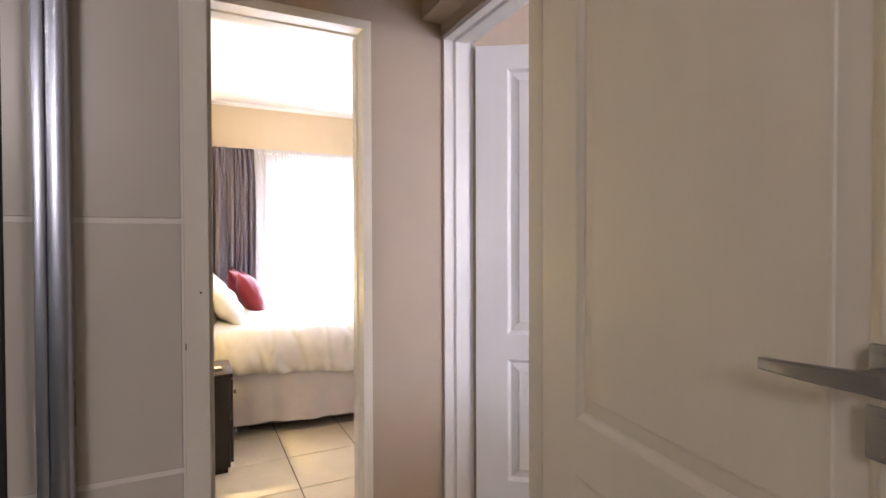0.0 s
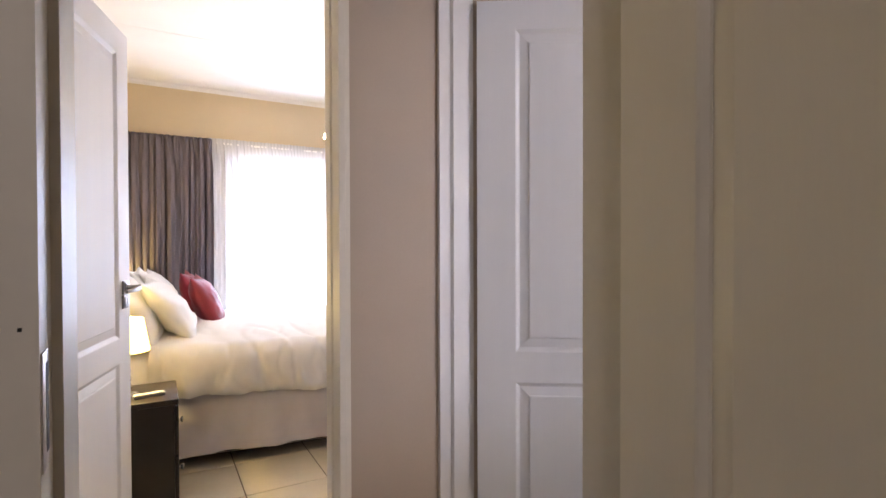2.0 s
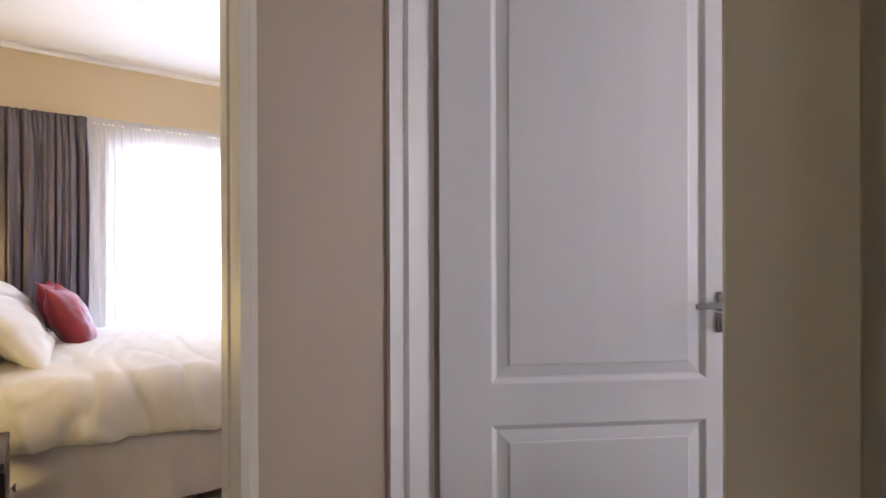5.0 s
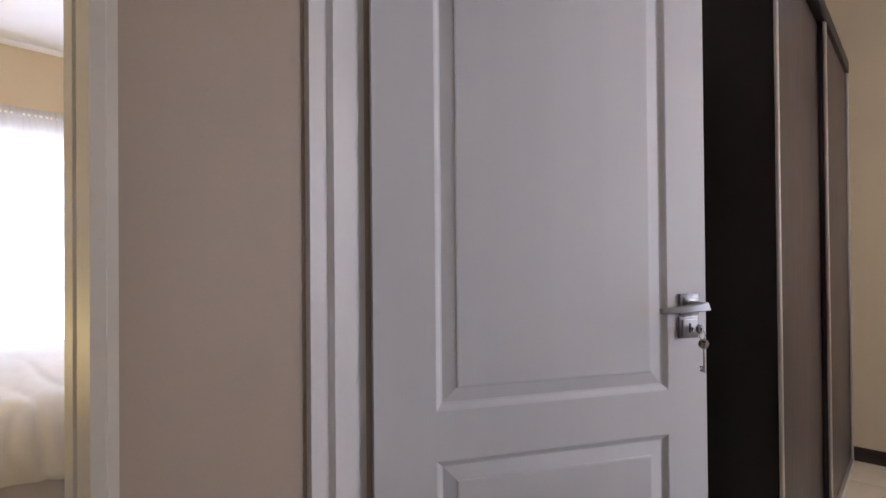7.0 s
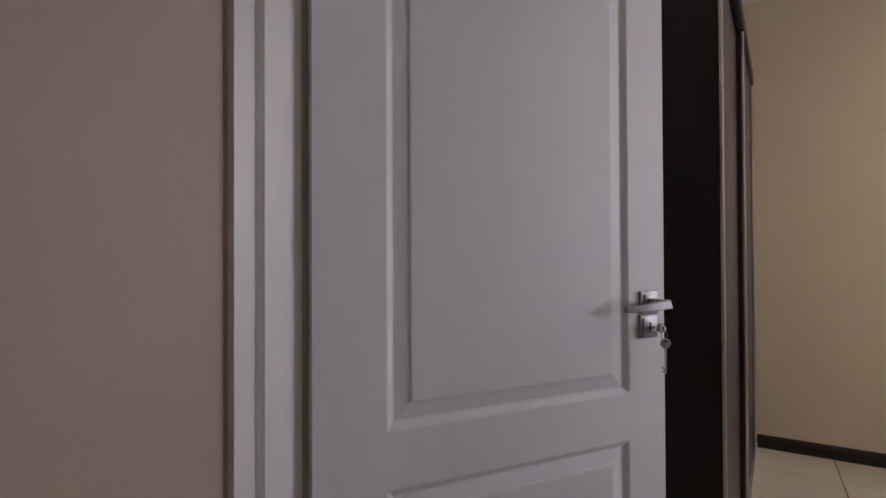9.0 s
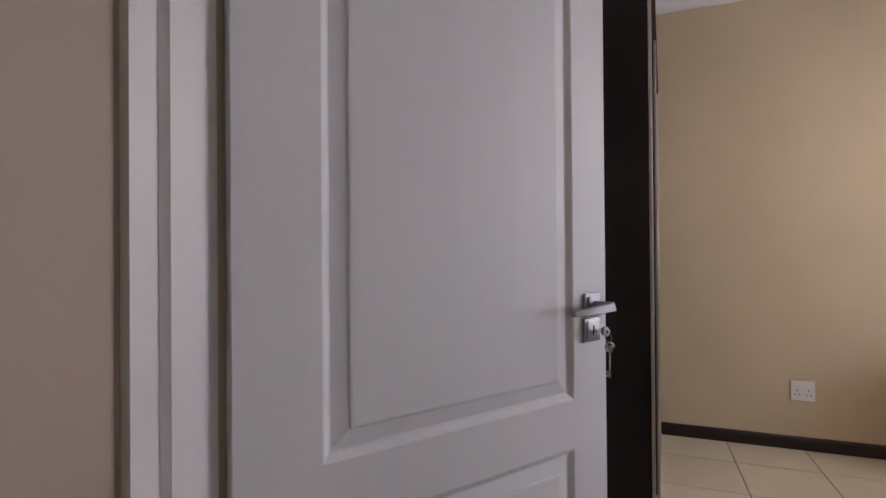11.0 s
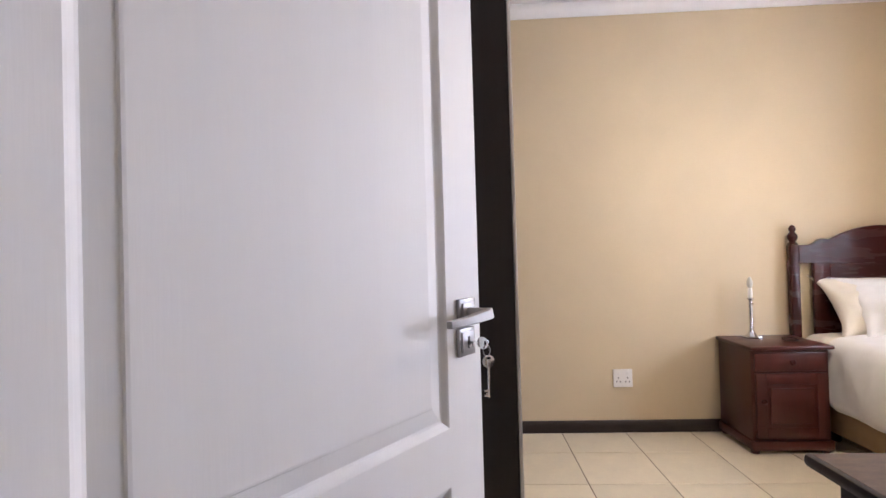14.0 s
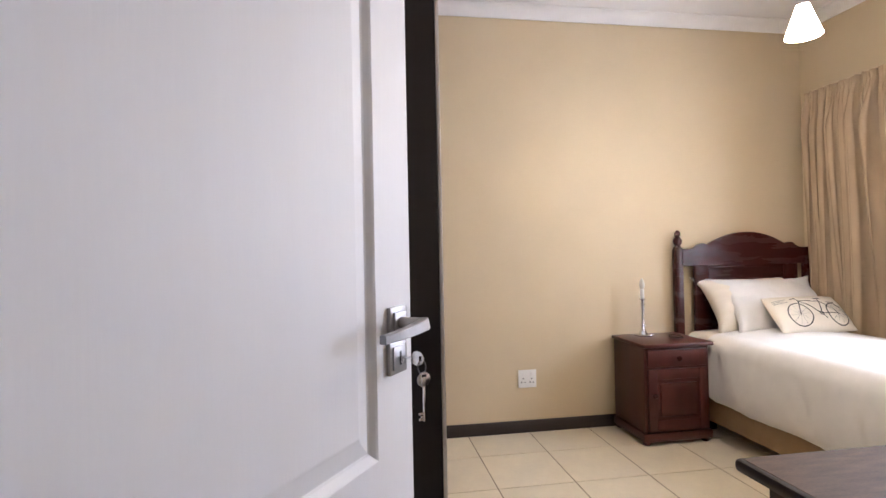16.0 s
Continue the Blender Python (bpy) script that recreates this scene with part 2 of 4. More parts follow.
def solo(name, bm, mat, label, category, m=None, kind="", smooth=40, group=""):
    ob = new(name, mesh_of(name, bm, mat, smooth))
    if m is not None:
        ob.matrix_world = m
    return tagged(ob, label, category, group, kind)


def structure(name, boxes, mat, label="", bevel=0.0):
    bm = bmesh.new()
    for b in boxes:
        add_box(bm, *b, bevel)
    return tagged(new(name, mesh_of(name, bm, mat, 40)), label=label, kind="structure")


# ---- large structure ----
WA, WB, WC0, WC1 = 0.030, -0.144, -0.803, -0.935   # wall planes round the hall
CE1, CE2, CEH = 2.57, 2.745, 2.56                   # ceiling heights
XE, YS, YN, XW = 2.966, -3.46, 3.456, -1.315        # outer walls of the bedrooms

structure("floor", [(-2.8, 3.2, -3.7, 3.8, -0.14, -0.003)], GROUT, "brown grout between floor tiles")
# wall between hall and north bedroom, and on along the south bedroom
structure("wall_middle", [(-2.7, -1.285, WA, 0.205, 0, 2.9), (-0.443, WB, WA, 0.205, 0, 2.9), (0.0, 3.1, WA, 0.205, 0, 2.9), (-1.285, -0.443, WA, 0.205, 2.062, 2.9)], HALLW, "painted plaster wall, dull hall light put into its taupe")
# wall between hall and south bedroom
structure("wall_hall_east", [(WB, 0.0, -3.6, -0.835, 0, 2.9), (WB, 0.0, 0.0295, 0.2, 0, 2.9), (WB, 0.0, -0.835, 0.0295, 2.062, 2.9)], HALLW, "painted plaster wall, dull hall light put into its taupe")
structure("wall_hall_bulkhead", [(-0.232, WB, WC0, WA, 2.112, CEH)], HALLW, "plaster bulkhead above the door, dull hall light put into its taupe")
# wall between hall and bathroom
structure("wall_bathroom", [(-2.7, -1.067, WC1, WC0, 0, 2.9), (-0.271, WB, WC1, WC0, 0, 2.9), (-1.067, -0.271, WC1, WC0, 2.065, 2.9)], WALL, "beige painted plaster wall")
structure("wall_hall_west", [(-2.8, -2.7, -0.95, 0.2, 0, 2.9)], WALL)
structure("wall_east", [(XE, 3.2, -3.7, WA, 0, 2.9)], WALL, "beige painted plaster wall")
structure("wall_south", [(0.0, 1.15, YS - 0.2, YS, 0, 2.9), (2.15, 3.2, YS - 0.2, YS, 0, 2.9), (1.15, 2.15, YS - 0.2, YS, 0, 0.85), (1.15, 2.15, YS - 0.2, YS, 2.05, 2.9)], WALL, "beige painted plaster wall")
structure("wall_north", [(XW - 0.15, -0.33, YN, YN + 0.2, 0, 2.9), (1.55, 2.55, YN, YN + 0.2, 0, 2.9), (-0.33, 1.55, YN, YN + 0.2, 0, 0.3), (-0.33, 1.55, YN, YN + 0.2, 1.93, 2.9)], WALL, "beige painted plaster wall")
structure("wall_north_west", [(XW - 0.15, XW, 0.205, YN, 0, 2.9)], WALL, "beige painted plaster wall")
structure("wall_north_east", [(2.4, 2.55, 0.205, YN, 0, 2.9)], WALL)
structure("wall_bath_west", [(-2.65, -2.5, -3.7, WC1, 0, 2.9)], BTILE)
# out of view; the high opening is made up for the fill lamp
structure("wall_bath_south", [(-2.5, -2.4, -3.7, -3.5, 0, 2.9), (-1.8, WB, -3.7, -3.5, 0, 2.9), (-2.4, -1.8, -3.7, -3.5, 0, 1.85), (-2.4, -1.8, -3.7, -3.5, 2.35, 2.9)], BTILE)
structure("ceiling_north_bedroom", [(XW - 0.1, 2.5, 0.15, YN + 0.1, CE1, CE1 + 0.1)], CEIL, "white painted ceiling board")
structure("ceiling_south_bedroom", [(-0.1, XE + 0.1, YS - 0.1, WA + 0.05, CE2, CE2 + 0.1)], CEIL, "white painted ceiling board")
structure("ceiling_hall", [(-2.75, WB + 0.05, WC1, WA + 0.05, CEH, CEH + 0.1)], CEIL)
structure("ceiling_bathroom", [(-2.6, WB + 0.05, -3.6, WC1 + 0.05, CEH + 0.002, CEH + 0.1)], CEIL)
structure("roof_slab", [(-2.9, 3.3, -3.8, 3.9, 2.9, 3.0)], CEIL)
structure("ceiling_strip", [(-1.3, 2.4, 2.262, 2.290, CE1 - 0.0015, CE1)], CEIL, "thin cover strip on a ceiling joint")
structure("ceiling_strip_south", [(0, XE - 0.07, -0.93, -0.905, CE2 - 0.004, CE2)], CEIL, "thin cover strip on a ceiling joint")


def cornice(name, a, b, inward, z, size):
    """A cove along the wall from a to b, hung under the ceiling at z."""
    bm = bmesh.new()
    prof = [(0, 0), (0, -size), (size * 0.12, -size)]
    prof += [(size * (0.12 + 0.76 * (1 - math.cos(t * math.pi / 10))), -size * (1 - 0.86 * math.sin(t * math.pi / 10))) for t in range(1, 6)]
    prof += [(size, -size * 0.12), (size, 0)]
    rows = []
    for p in (a, b):
        rows.append([bm.verts.new((p[0] + inward[0] * u, p[1] + inward[1] * u, z + w)) for u, w in prof])
    for i in range(len(prof)):
        j = (i + 1) % len(prof)
        bm.faces.new((rows[0][i], rows[1][i], rows[1][j], rows[0][j]))
    bm.faces.new(rows[0])
    bm.faces.new(rows[1][::-1])
    return tagged(new(name, mesh_of(name, bm, CORNICE, 50)), "white plaster cove cornice", kind="structure")


cornice("trim_cornice_east", (XE, WA), (XE, YS), (-1, 0), CE2, 0.072)
cornice("trim_cornice_south", (XE, YS), (0, YS), (0, 1), CE2 - 0.0005, 0.0718)
cornice("trim_cornice_north", (XW, YN), (2.4, YN), (0, -1), CE1, 0.032)
cornice("trim_cornice_north_west", (XW, 0.205), (XW, YN), (1, 0), CE1 - 0.0005, 0.0318)


def skirting(name, a, b, inward, h=0.075, d=0.016):
    bm = bmesh.new()
    prof = [(0, 0), (d, 0), (d, h * 0.72), (d * 0.75, h * 0.8), (d * 0.7, h * 0.92), (d * 0.35, h), (0, h)]
    rows = [[bm.verts.new((p[0] + inward[0] * u, p[1] + inward[1] * u, w)) for u, w in prof] for p in (a, b)]
    for i in range(len(prof)):
        j = (i + 1) % len(prof)
        bm.faces.new((rows[0][i], rows[1][i], rows[1][j], rows[0][j]))
    bm.faces.new(rows[0])
    bm.faces.new(rows[1][::-1])
    return tagged(new(name, mesh_of(name, bm, SKIRT, 50)), "dark brown wooden skirting board", kind="structure")


skirting("baseboard_east", (XE, WA), (XE, YS), (-1, 0))
skirting("baseboard_south", (XE - 0.02, YS), (0, YS), (0, 1))
skirting("baseboard_north", (XW, YN), (2.4, YN), (0, -1))


# ---- door frames and doors ----
def box_frame(name, m, prof, top, width, label, paint=None):
    """A pressed frame: the profile (depth, reach into the opening) up both sides and over the head. Opening along x from 0 to width, depth along y."""
    root = thing(name, label, "door frame", m, kind="structure")
    n = len(prof)

    def run(nm, ends):
        bm = bmesh.new()
        rows = [[bm.verts.new(p) for p in e] for e in ends]
        for i in range(n):
            j = (i + 1) % n
            bm.faces.new((rows[0][i], rows[1][i], rows[1][j], rows[0][j]))
        bm.faces.new(rows[0])
        bm.faces.new(rows[1][::-1])
        part(nm, bm, paint or FRAMEP, root, smooth=30)

    run("jamb", [[(r, d, 0) for d, r in prof], [(r, d, top - r) for d, r in prof]])
    run("jamb", [[(width - r, d, 0) for d, r in prof], [(width - r, d, top - r) for d, r in prof]])
    run("head", [[(r, d, top - r) for d, r in prof], [(width - r, d, top - r) for d, r in prof]])
    return root


def ring(bm, u0, u1, z0, z1, y, inset):
    return [bm.verts.new(p) for p in ((u0 + inset, y, z0 + inset), (u1 - inset, y, z0 + inset), (u1 - inset, y, z1 - inset), (u0 + inset, y, z1 - inset))]


def panel_mesh(u0, u1, z0, z1, thick):
    """A moulded panel with a stepped border on both faces, filling a hole of the leaf."""
    bm = bmesh.new()
    prof = [(0.0, 0.0), (0.004, 0.0022), (0.012, 0.0085), (0.016, 0.0100), (0.045, 0.0040), (0.0470, 0.0012), (0.051, 0.0004)]
    for s in (-1, 1):
        base = 0 if s < 0 else thick
        prev = None
        for inset, depth in prof:
            r = ring(bm, u0, u1, z0, z1, base - s * depth, inset)
            if prev:
                for i in range(4):
                    bm.faces.new((prev[i], prev[(i + 1) % 4], r[(i + 1) % 4], r[i]))
            prev = r
        bm.faces.new(prev)
    return bm


def leaf_mesh(w, h, holes, thick):
    """Stiles and rails round two panel holes."""
    bm = bmesh.new()
    us = [0, holes[0][0], holes[0][1], w]
    zs = [0.008, holes[0][2], holes[0][3], holes[1][2], holes[1][3], h]
    for y in (0, thick):
        g = [[bm.verts.new((u, y, z)) for z in zs] for u in us]
        for i in range(3):
            for j in range(5):
                if i == 1 and j in (1, 3):
                    continue
                bm.faces.new((g[i][j], g[i + 1][j], g[i + 1][j + 1], g[i][j + 1]))
        if y == 0:
            front = g
    for i in range(3):
        for j in (0, 5):
            bm.faces.new((front[i][j], front[i + 1][j], g[i + 1][j], g[i][j]))
    for j in range(5):
        for i in (0, 3):
            bm.faces.new((front[i][j], front[i][j + 1], g[i][j + 1], g[i][j]))
    edge = [e for e in bm.edges if all(v.co.x in (0, w) or v.co.z in (zs[0], zs[-1]) for v in e.verts)
            and len({round(v.co.y, 4) for v in e.verts}) == 1 and (e.verts[0].co.x == e.verts[1].co.x and e.verts[0].co.x in (0, w))]
    bmesh.ops.bevel(bm, geom=edge, offset=0.002, segments=2, affect='EDGES')
    return bm


def lever(parent, u, z, y, out, toward, name="door_handle"):
    """A square rose with a flattened lever, pointing toward (-1 or 1 along the leaf)."""
    h = part(name, box(u - 0.027, u + 0.027, y + min(0, out * 0.008), y + max(0, out * 0.008), z - 0.026, z + 0.026, bevel=0.002), STEEL, parent, "brushed steel lever handle on a square rose")
    part("rose_step", box(u - 0.019, u + 0.019, y + min(out * 0.0078, out * 0.0115), y + max(out * 0.0078, out * 0.0115), z - 0.018, z + 0.018, bevel=0.001), STEEL, h)
    part("neck", tube([(u, y + out * 0.010, z), (u, y + out * 0.030, z), (u, y + out * 0.052, z)], 0.0095, 14), STEEL, h, smooth=50)
    bm = bmesh.new()
    rows = []
    for k in range(11):
        t = k / 10
        c = (u + toward * (-0.014 + 0.124 * t), y + out * (0.050 + 0.006 * math.sin(t * math.pi) - 0.006 * t), z - 0.001 - 0.008 * t)
        hh, tt = 0.0100 - 0.0038 * t, (0.0075 - 0.002 * t) * (0.75 if k == 0 else 1)
        rows.append([bm.verts.new((c[0] + toward * s * 0.004 * (1 - t), c[1] + w * tt, c[2] + s * hh)) for w, s in ((-1, -0.8), (-0.7, -1), (0.7, -1), (1, -0.8), (1, 0.8), (0.7, 1), (-0.7, 1), (-1, 0.8))])
    for r0, r1 in zip(rows, rows[1:]):
        for q in range(8):
            bm.faces.new((r0[q], r0[(q + 1) % 8], r1[(q + 1) % 8], r1[q]))
    bm.faces.new(rows[0])
    bm.faces.new(rows[-1][::-1])
    part("lever", bm, STEEL, h, smooth=35)
    return h


def key_plate(parent, u, z, y, out):
    k = part("key_plate", box(u - 0.027, u + 0.027, y + min(0, out * 0.008), y + max(0, out * 0.008), z - 0.026, z + 0.026, bevel=0.002), STEEL, parent, "square steel escutcheon with keyhole")
    part("plate_step", box(u - 0.020, u + 0.020, y + min(out * 0.0078, out * 0.0110), y + max(out * 0.0078, out * 0.0110), z - 0.019, z + 0.019, bevel=0.001), STEEL, k)
    part("keyhole", box(u - 0.003, u + 0.003, y + min(out * 0.0108, out * 0.0114), y + max(out * 0.0108, out * 0.0114), z - 0.012, z + 0.010), SLOT, k)
    return k


def door(name, w, m, side, zp, zq, lab, uL=0.13, paint=None):
    """A two-panel leaf: hinge at the origin, leaf along x, its y = 0 face seen. side: the sign of the y that the seen face looks to."""
    th = 0.04
    root = thing(name, lab, "door", m, kind="structure")
    uR = w - 0.11
    holes = [(uL, uR, 0.23, zq), (uL, uR, zp, 1.938)]
    leaf = part("leaf", leaf_mesh(w, 2.035, holes, th), paint or DOORW, root, smooth=30)
    for nm, hole in (("lower_panel", holes[0]), ("upper_panel", holes[1])):
        part(nm, panel_mesh(*hole, th), paint or DOORW, leaf, smooth=None)
    for z in (0.25, 1.02, 1.80):
        part("hinge", lathe([(0.006, z - 0.05), (0.007, z - 0.048), (0.007, z + 0.048), (0.006, z + 0.05)], 10, (-0.004, th + 0.003)), STEEL, root)
    return root, leaf, th


frame_south = box_frame("door_frame_south", pose(WB, 0.03, 0, 0, 0, -90), [(0.006, 0), (0.006, 0.016), (0.041, 0.016), (0.045, 0.001), (0.056, 0.001), (0.060, 0.016), (0.108, 0.016), (0.111, 0.001), (0.148, 0.001), (0.148, 0)], 2.062, 0.865, "white painted steel door frame with a grooved jamb", FRAMEW)
frame_north = box_frame("door_frame_north", pose(-1.285, WA, 0), [(-0.006, 0), (-0.006, 0.014), (-0.010, 0.016), (-0.010, 0.035), (0.055, 0.035), (0.060, 0.030), (0.072, 0.030), (0.077, 0.035), (0.125, 0.035), (0.128, 0.022), (0.172, 0.022), (0.172, 0)], 2.064, 0.842, "cream painted steel door frame of a bedroom")
frame_bath = box_frame("door_frame_bathroom", pose(-1.067, WC1 - 0.014, 0), [(0, 0), (0, 0.034), (0.053, 0.034), (0.053, 0.042), (0.146, 0.042), (0.150, 0.038), (0.150, 0)], 2.066, 0.796, "cream painted chipped steel frame of the bathroom door")
strike = part("strike_plate", box(0.0335, 0.0352, 0.004, 0.030, 1.035, 1.130, bevel=0.0004), ALU, frame_bath, "steel strike plate")
part("strike_slot", box(0.0350, 0.0355, 0.018, 0.028, 1.048, 1.120), SLOT, strike)
part("screw_hole", box(0.0210, 0.0238, -0.0006, 0.0004, 1.149, 1.152), SLOT, frame_bath)
part("paint_chip", box(0.0002, 0.0016, -0.0004, 0.0004, 1.062, 1.072), SLOT, frame_bath)

# south bedroom door, half open, keys in the lock
d_south, leaf_s, th = door("door_south", 0.813, pose(0, 0, 0, 0, 0, -33.3), -1, 0.843, 0.739, "white two-panel moulded door standing half open")
lever(leaf_s, 0.760, 1.046, 0, -1, -1)
lever(leaf_s, 0.760, 1.046, th, 1, -1)
plate_s = key_plate(leaf_s, 0.757, 0.991, 0, -1)


def key_profile(blade, name, m, parent, lab=""):
    """A flat key: an oval bow with a slot, a round stem and a notched bit. Stem along -z."""
    bm = lathe([(0.0110, -0.001), (0.0120, -0.0006), (0.0120, 0.0006), (0.0110, 0.001)], 20)
    for v in bm.verts:
        v.co = (v.co.x * 0.95, v.co.z, v.co.y)
    add_box(bm, -0.0018, 0.0018, -0.0018, 0.0018, -0.014 - blade, -0.010, 0.0006)
    for i, (h, w) in enumerate(((0.004, 0.009), (0.003, 0.006), (0.004, 0.009))):
        z = -0.014 - blade + 0.002 + i * 0.0045
        add_box(bm, -w, 0.0, -0.001, 0.001, z, z + h)
    ob = part(name, bm, CHROME, parent, lab, smooth=40)
    ob.matrix_local = m
    part("bow_slot", box(-0.004, 0.004, -0.0014, 0.0014, 0.004, 0.008), SLOT, ob)
    return ob


key_in_lock = key_profile(0.020, "key", pose(0.757, -0.041, 0.991, 90, 0, 0) @ pose(0, 0, 0, 0, 0, 90), plate_s, "steel key standing in the lock")
circ = [(0.0105 * math.cos(a), 0, 0.0105 * math.sin(a)) for a in np.linspace(0, 2 * math.pi, 22)]
kr = part("key_ring", tube([(0.757 + 0.35 * x, -0.049 - 0.5 * x, 0.978 + z) for x, y, z in circ], 0.0010, 6), STEEL, plate_s)
key_profile(0.052, "hanging_key", pose(0.759, -0.051, 0.958, 0, 0, -40), plate_s, "steel key hanging from the ring")

# north bedroom door, wide open
d_north, leaf_n, th = door("door_north", 0.762, pose(-1.25, 0.20, 0, 0, 0, 74.5), -1, 0.855, 0.762, "white two-panel moulded door standing wide open")
lever(leaf_n, 0.705, 1.046, 0, -1, -1)
lever(leaf_n, 0.705, 1.046, th, 1, -1)
key_plate(leaf_n, 0.702, 0.991, 0, -1)
# bathroom door, open into the bathroom
d_bath, leaf_b, th = door("door_bathroom", 0.762, pose(-0.372, -0.936, 0.0, 0, 0, -98.4), -1, 0.885, 0.775, "cream-white two-panel bathroom door swung open, steel handle", paint=DOORB)
lever(leaf_b, 0.672, 1.105, 0, -1, -1)
lever(leaf_b, 0.672, 1.105, th, 1, -1)
key_plate(leaf_b, 0.669, 1.045, 0, -1)

# ---- windows ----
def window(name, x0, x1, y, z0, z1, lab):
    root = thing(name, lab, "window", pose(0, 0, 0), kind="structure")
    fr = bmesh.new()
    for a in ((x0, x0 + 0.05, z0, z1), (x1 - 0.05, x1, z0, z1), (x0 + 0.05, x1 - 0.05, z0, z0 + 0.05), (x0 + 0.05, x1 - 0.05, z1 - 0.05, z1), ((x0 + x1) / 2 - 0.025, (x0 + x1) / 2 + 0.025, z0 + 0.05, z1 - 0.05)):
        add_box(fr, a[0], a[1], y - 0.025, y + 0.025, a[2], a[3], 0.003)
    part("window_frame", fr, ALU, root)
    for a, b in ((x0 + 0.045, (x0 + x1) / 2 - 0.02), ((x0 + x1) / 2 + 0.02, x1 - 0.045)):
        p = part("pane", box(a, b, y - 0.003, y + 0.003, z0 + 0.045, z1 - 0.045), GLASS, root)
        p.visible_shadow = False
    part("window_sill", box(x0, x1, y - 0.06, y + 0.06, z0 - 0.02, z0 - 0.0005, bevel=0.004), FRAMEP, root)
    return root


window("window_1", -0.33, 1.55, YN + 0.1, 0.3, 1.93, "wide window with silver frame behind sheer curtains")
window("window_2", 1.15, 2.15, YS - 0.1, 0.85, 2.05, "silver framed window beside tan curtains")

ground = structure("ground", [(-600, 600, -600, 600, -0.6, -0.5)], material("garden_ground", (0.12, 0.13, 0.07), 0.95, vary=0.2, scale=0.4, fine=20))


# ---- curtains ----
def curtain(name, x0, x1, y, z0, z1, mat, pleats, amp, seed, label, head=0.09, inward=-1, rough=0.0):
    """A gathered curtain: tight pleats in the heading tape, loose folds below."""
    rnd = random.Random(seed)
    ph = [rnd.uniform(0, 6.28) for _ in range(6)]

    def f(u, v):
        z = z1 + (z0 - z1) * v
        drop = min(1, (z1 - z) / 0.25)
        w = u + 0.012 * drop * math.sin(5 * u + ph[0] + 2.0 * v) + 0.006 * drop * math.sin(23 * u + ph[1])
        fold = math.sin(2 * math.pi * pleats * w + 0.9 * math.sin(3.1 * u * 6.28 + ph[2]))
        cusp = 2 * abs(math.sin(math.pi * pleats * (w + 0.05 * noise.noise((u * 5, 0.5 * v, seed + 3))))) ** 0.7 - 1.2
        fold = fold * (1 - min(1, 1.6 * rough)) + cusp * min(1, 1.6 * rough)
        fold += 0.55 * drop * math.sin(2 * math.pi * pleats * 0.47 * w + ph[3] + 0.7 * v)
        fold *= 0.75 + 0.5 * noise.noise((u * pleats * 0.9, 0.4 * v, seed + 2))
        fold += 0.8 * drop * noise.noise((u * pleats * 1.3, v * 1.2, seed + 5))
        fold += 0.30 * (1 - drop) * math.sin(2 * math.pi * pleats * 2.3 * w + ph[4])
        tight = 0.45 + 0.55 * drop if (z1 - z) > head else 0.6 - 0.2 * math.sin(math.pi * (z1 - z) / head)
        ridge = noise.noise((u * pleats * 0.75 + 0.35 * v, 0.5 * v, seed + 9))
        fold += rough * drop * (0.9 - 4.2 * abs(ridge))
        crumple = rough * max(0, 1 - (z1 - z) / 0.2) * noise.noise((u * pleats * 3.1, (z1 - z) * 22, seed + 1))
        dy = amp * tight * fold + 0.004 * noise.noise((u * 14, v * 9, seed)) + amp * 0.5 * crumple
        sway = 0.01 * math.sin(4 * v + ph[5])
        return (x0 + (x1 - x0) * u + 0.010 * drop * math.sin(2 * math.pi * pleats * 2 * u + ph[1]) + sway * drop * u, y + inward * dy, z + 0.0015 * math.sin(2 * math.pi * pleats * u) * (1 - v))

    ob = new(name, mesh_of(name, sheet(f, int(pleats * 18), 48), mat, 180))
    return tagged(ob, label, "curtain")


c1 = curtain("curtain", -1.215, -0.525, 3.345, 0.03, 2.118, GREYC, 14, 0.036, 3, "dark mauve grey gathered curtain hanging beside the window", rough=0.6)
sh = curtain("sheer_curtain", -0.545, 1.75, 3.395, 0.05, 2.135, SHEER, 34, 0.010, 5, "white sheer voile curtain drawn across the window", rough=0.35)
c2 = curtain("curtain", 1.95, 2.835, -3.365, 0.05, 2.20, TANC, 16, 0.056, 8, "tan gathered curtain with pinched heading tape", inward=1, rough=0.55)
c3 = curtain("curtain", 0.48, 1.15, -3.365, 0.05, 2.20, TANC, 6, 0.034, 9, "tan gathered curtain with pinched heading tape", inward=1, rough=0.5)
for c, k in ((c1, 0.0025), (c2, 0.0025), (c3, 0.0025)):
    md = c.modifiers.new("thickness", 'SOLIDIFY')
    md.thickness = k
for nm, x0, x1, y, z in (("curtain_rail", -1.20, 1.74, 3.405, 2.085), ("curtain_rail", 0.47, 2.86, -3.43, 2.15)):
    solo(nm, box(x0, x1, y - 0.010, y + 0.045 if y > 0 else y + 0.012, z, z + 0.018, bevel=0.003), PLASTIC, "slim white curtain rail fixed to the wall", "curtain rail")


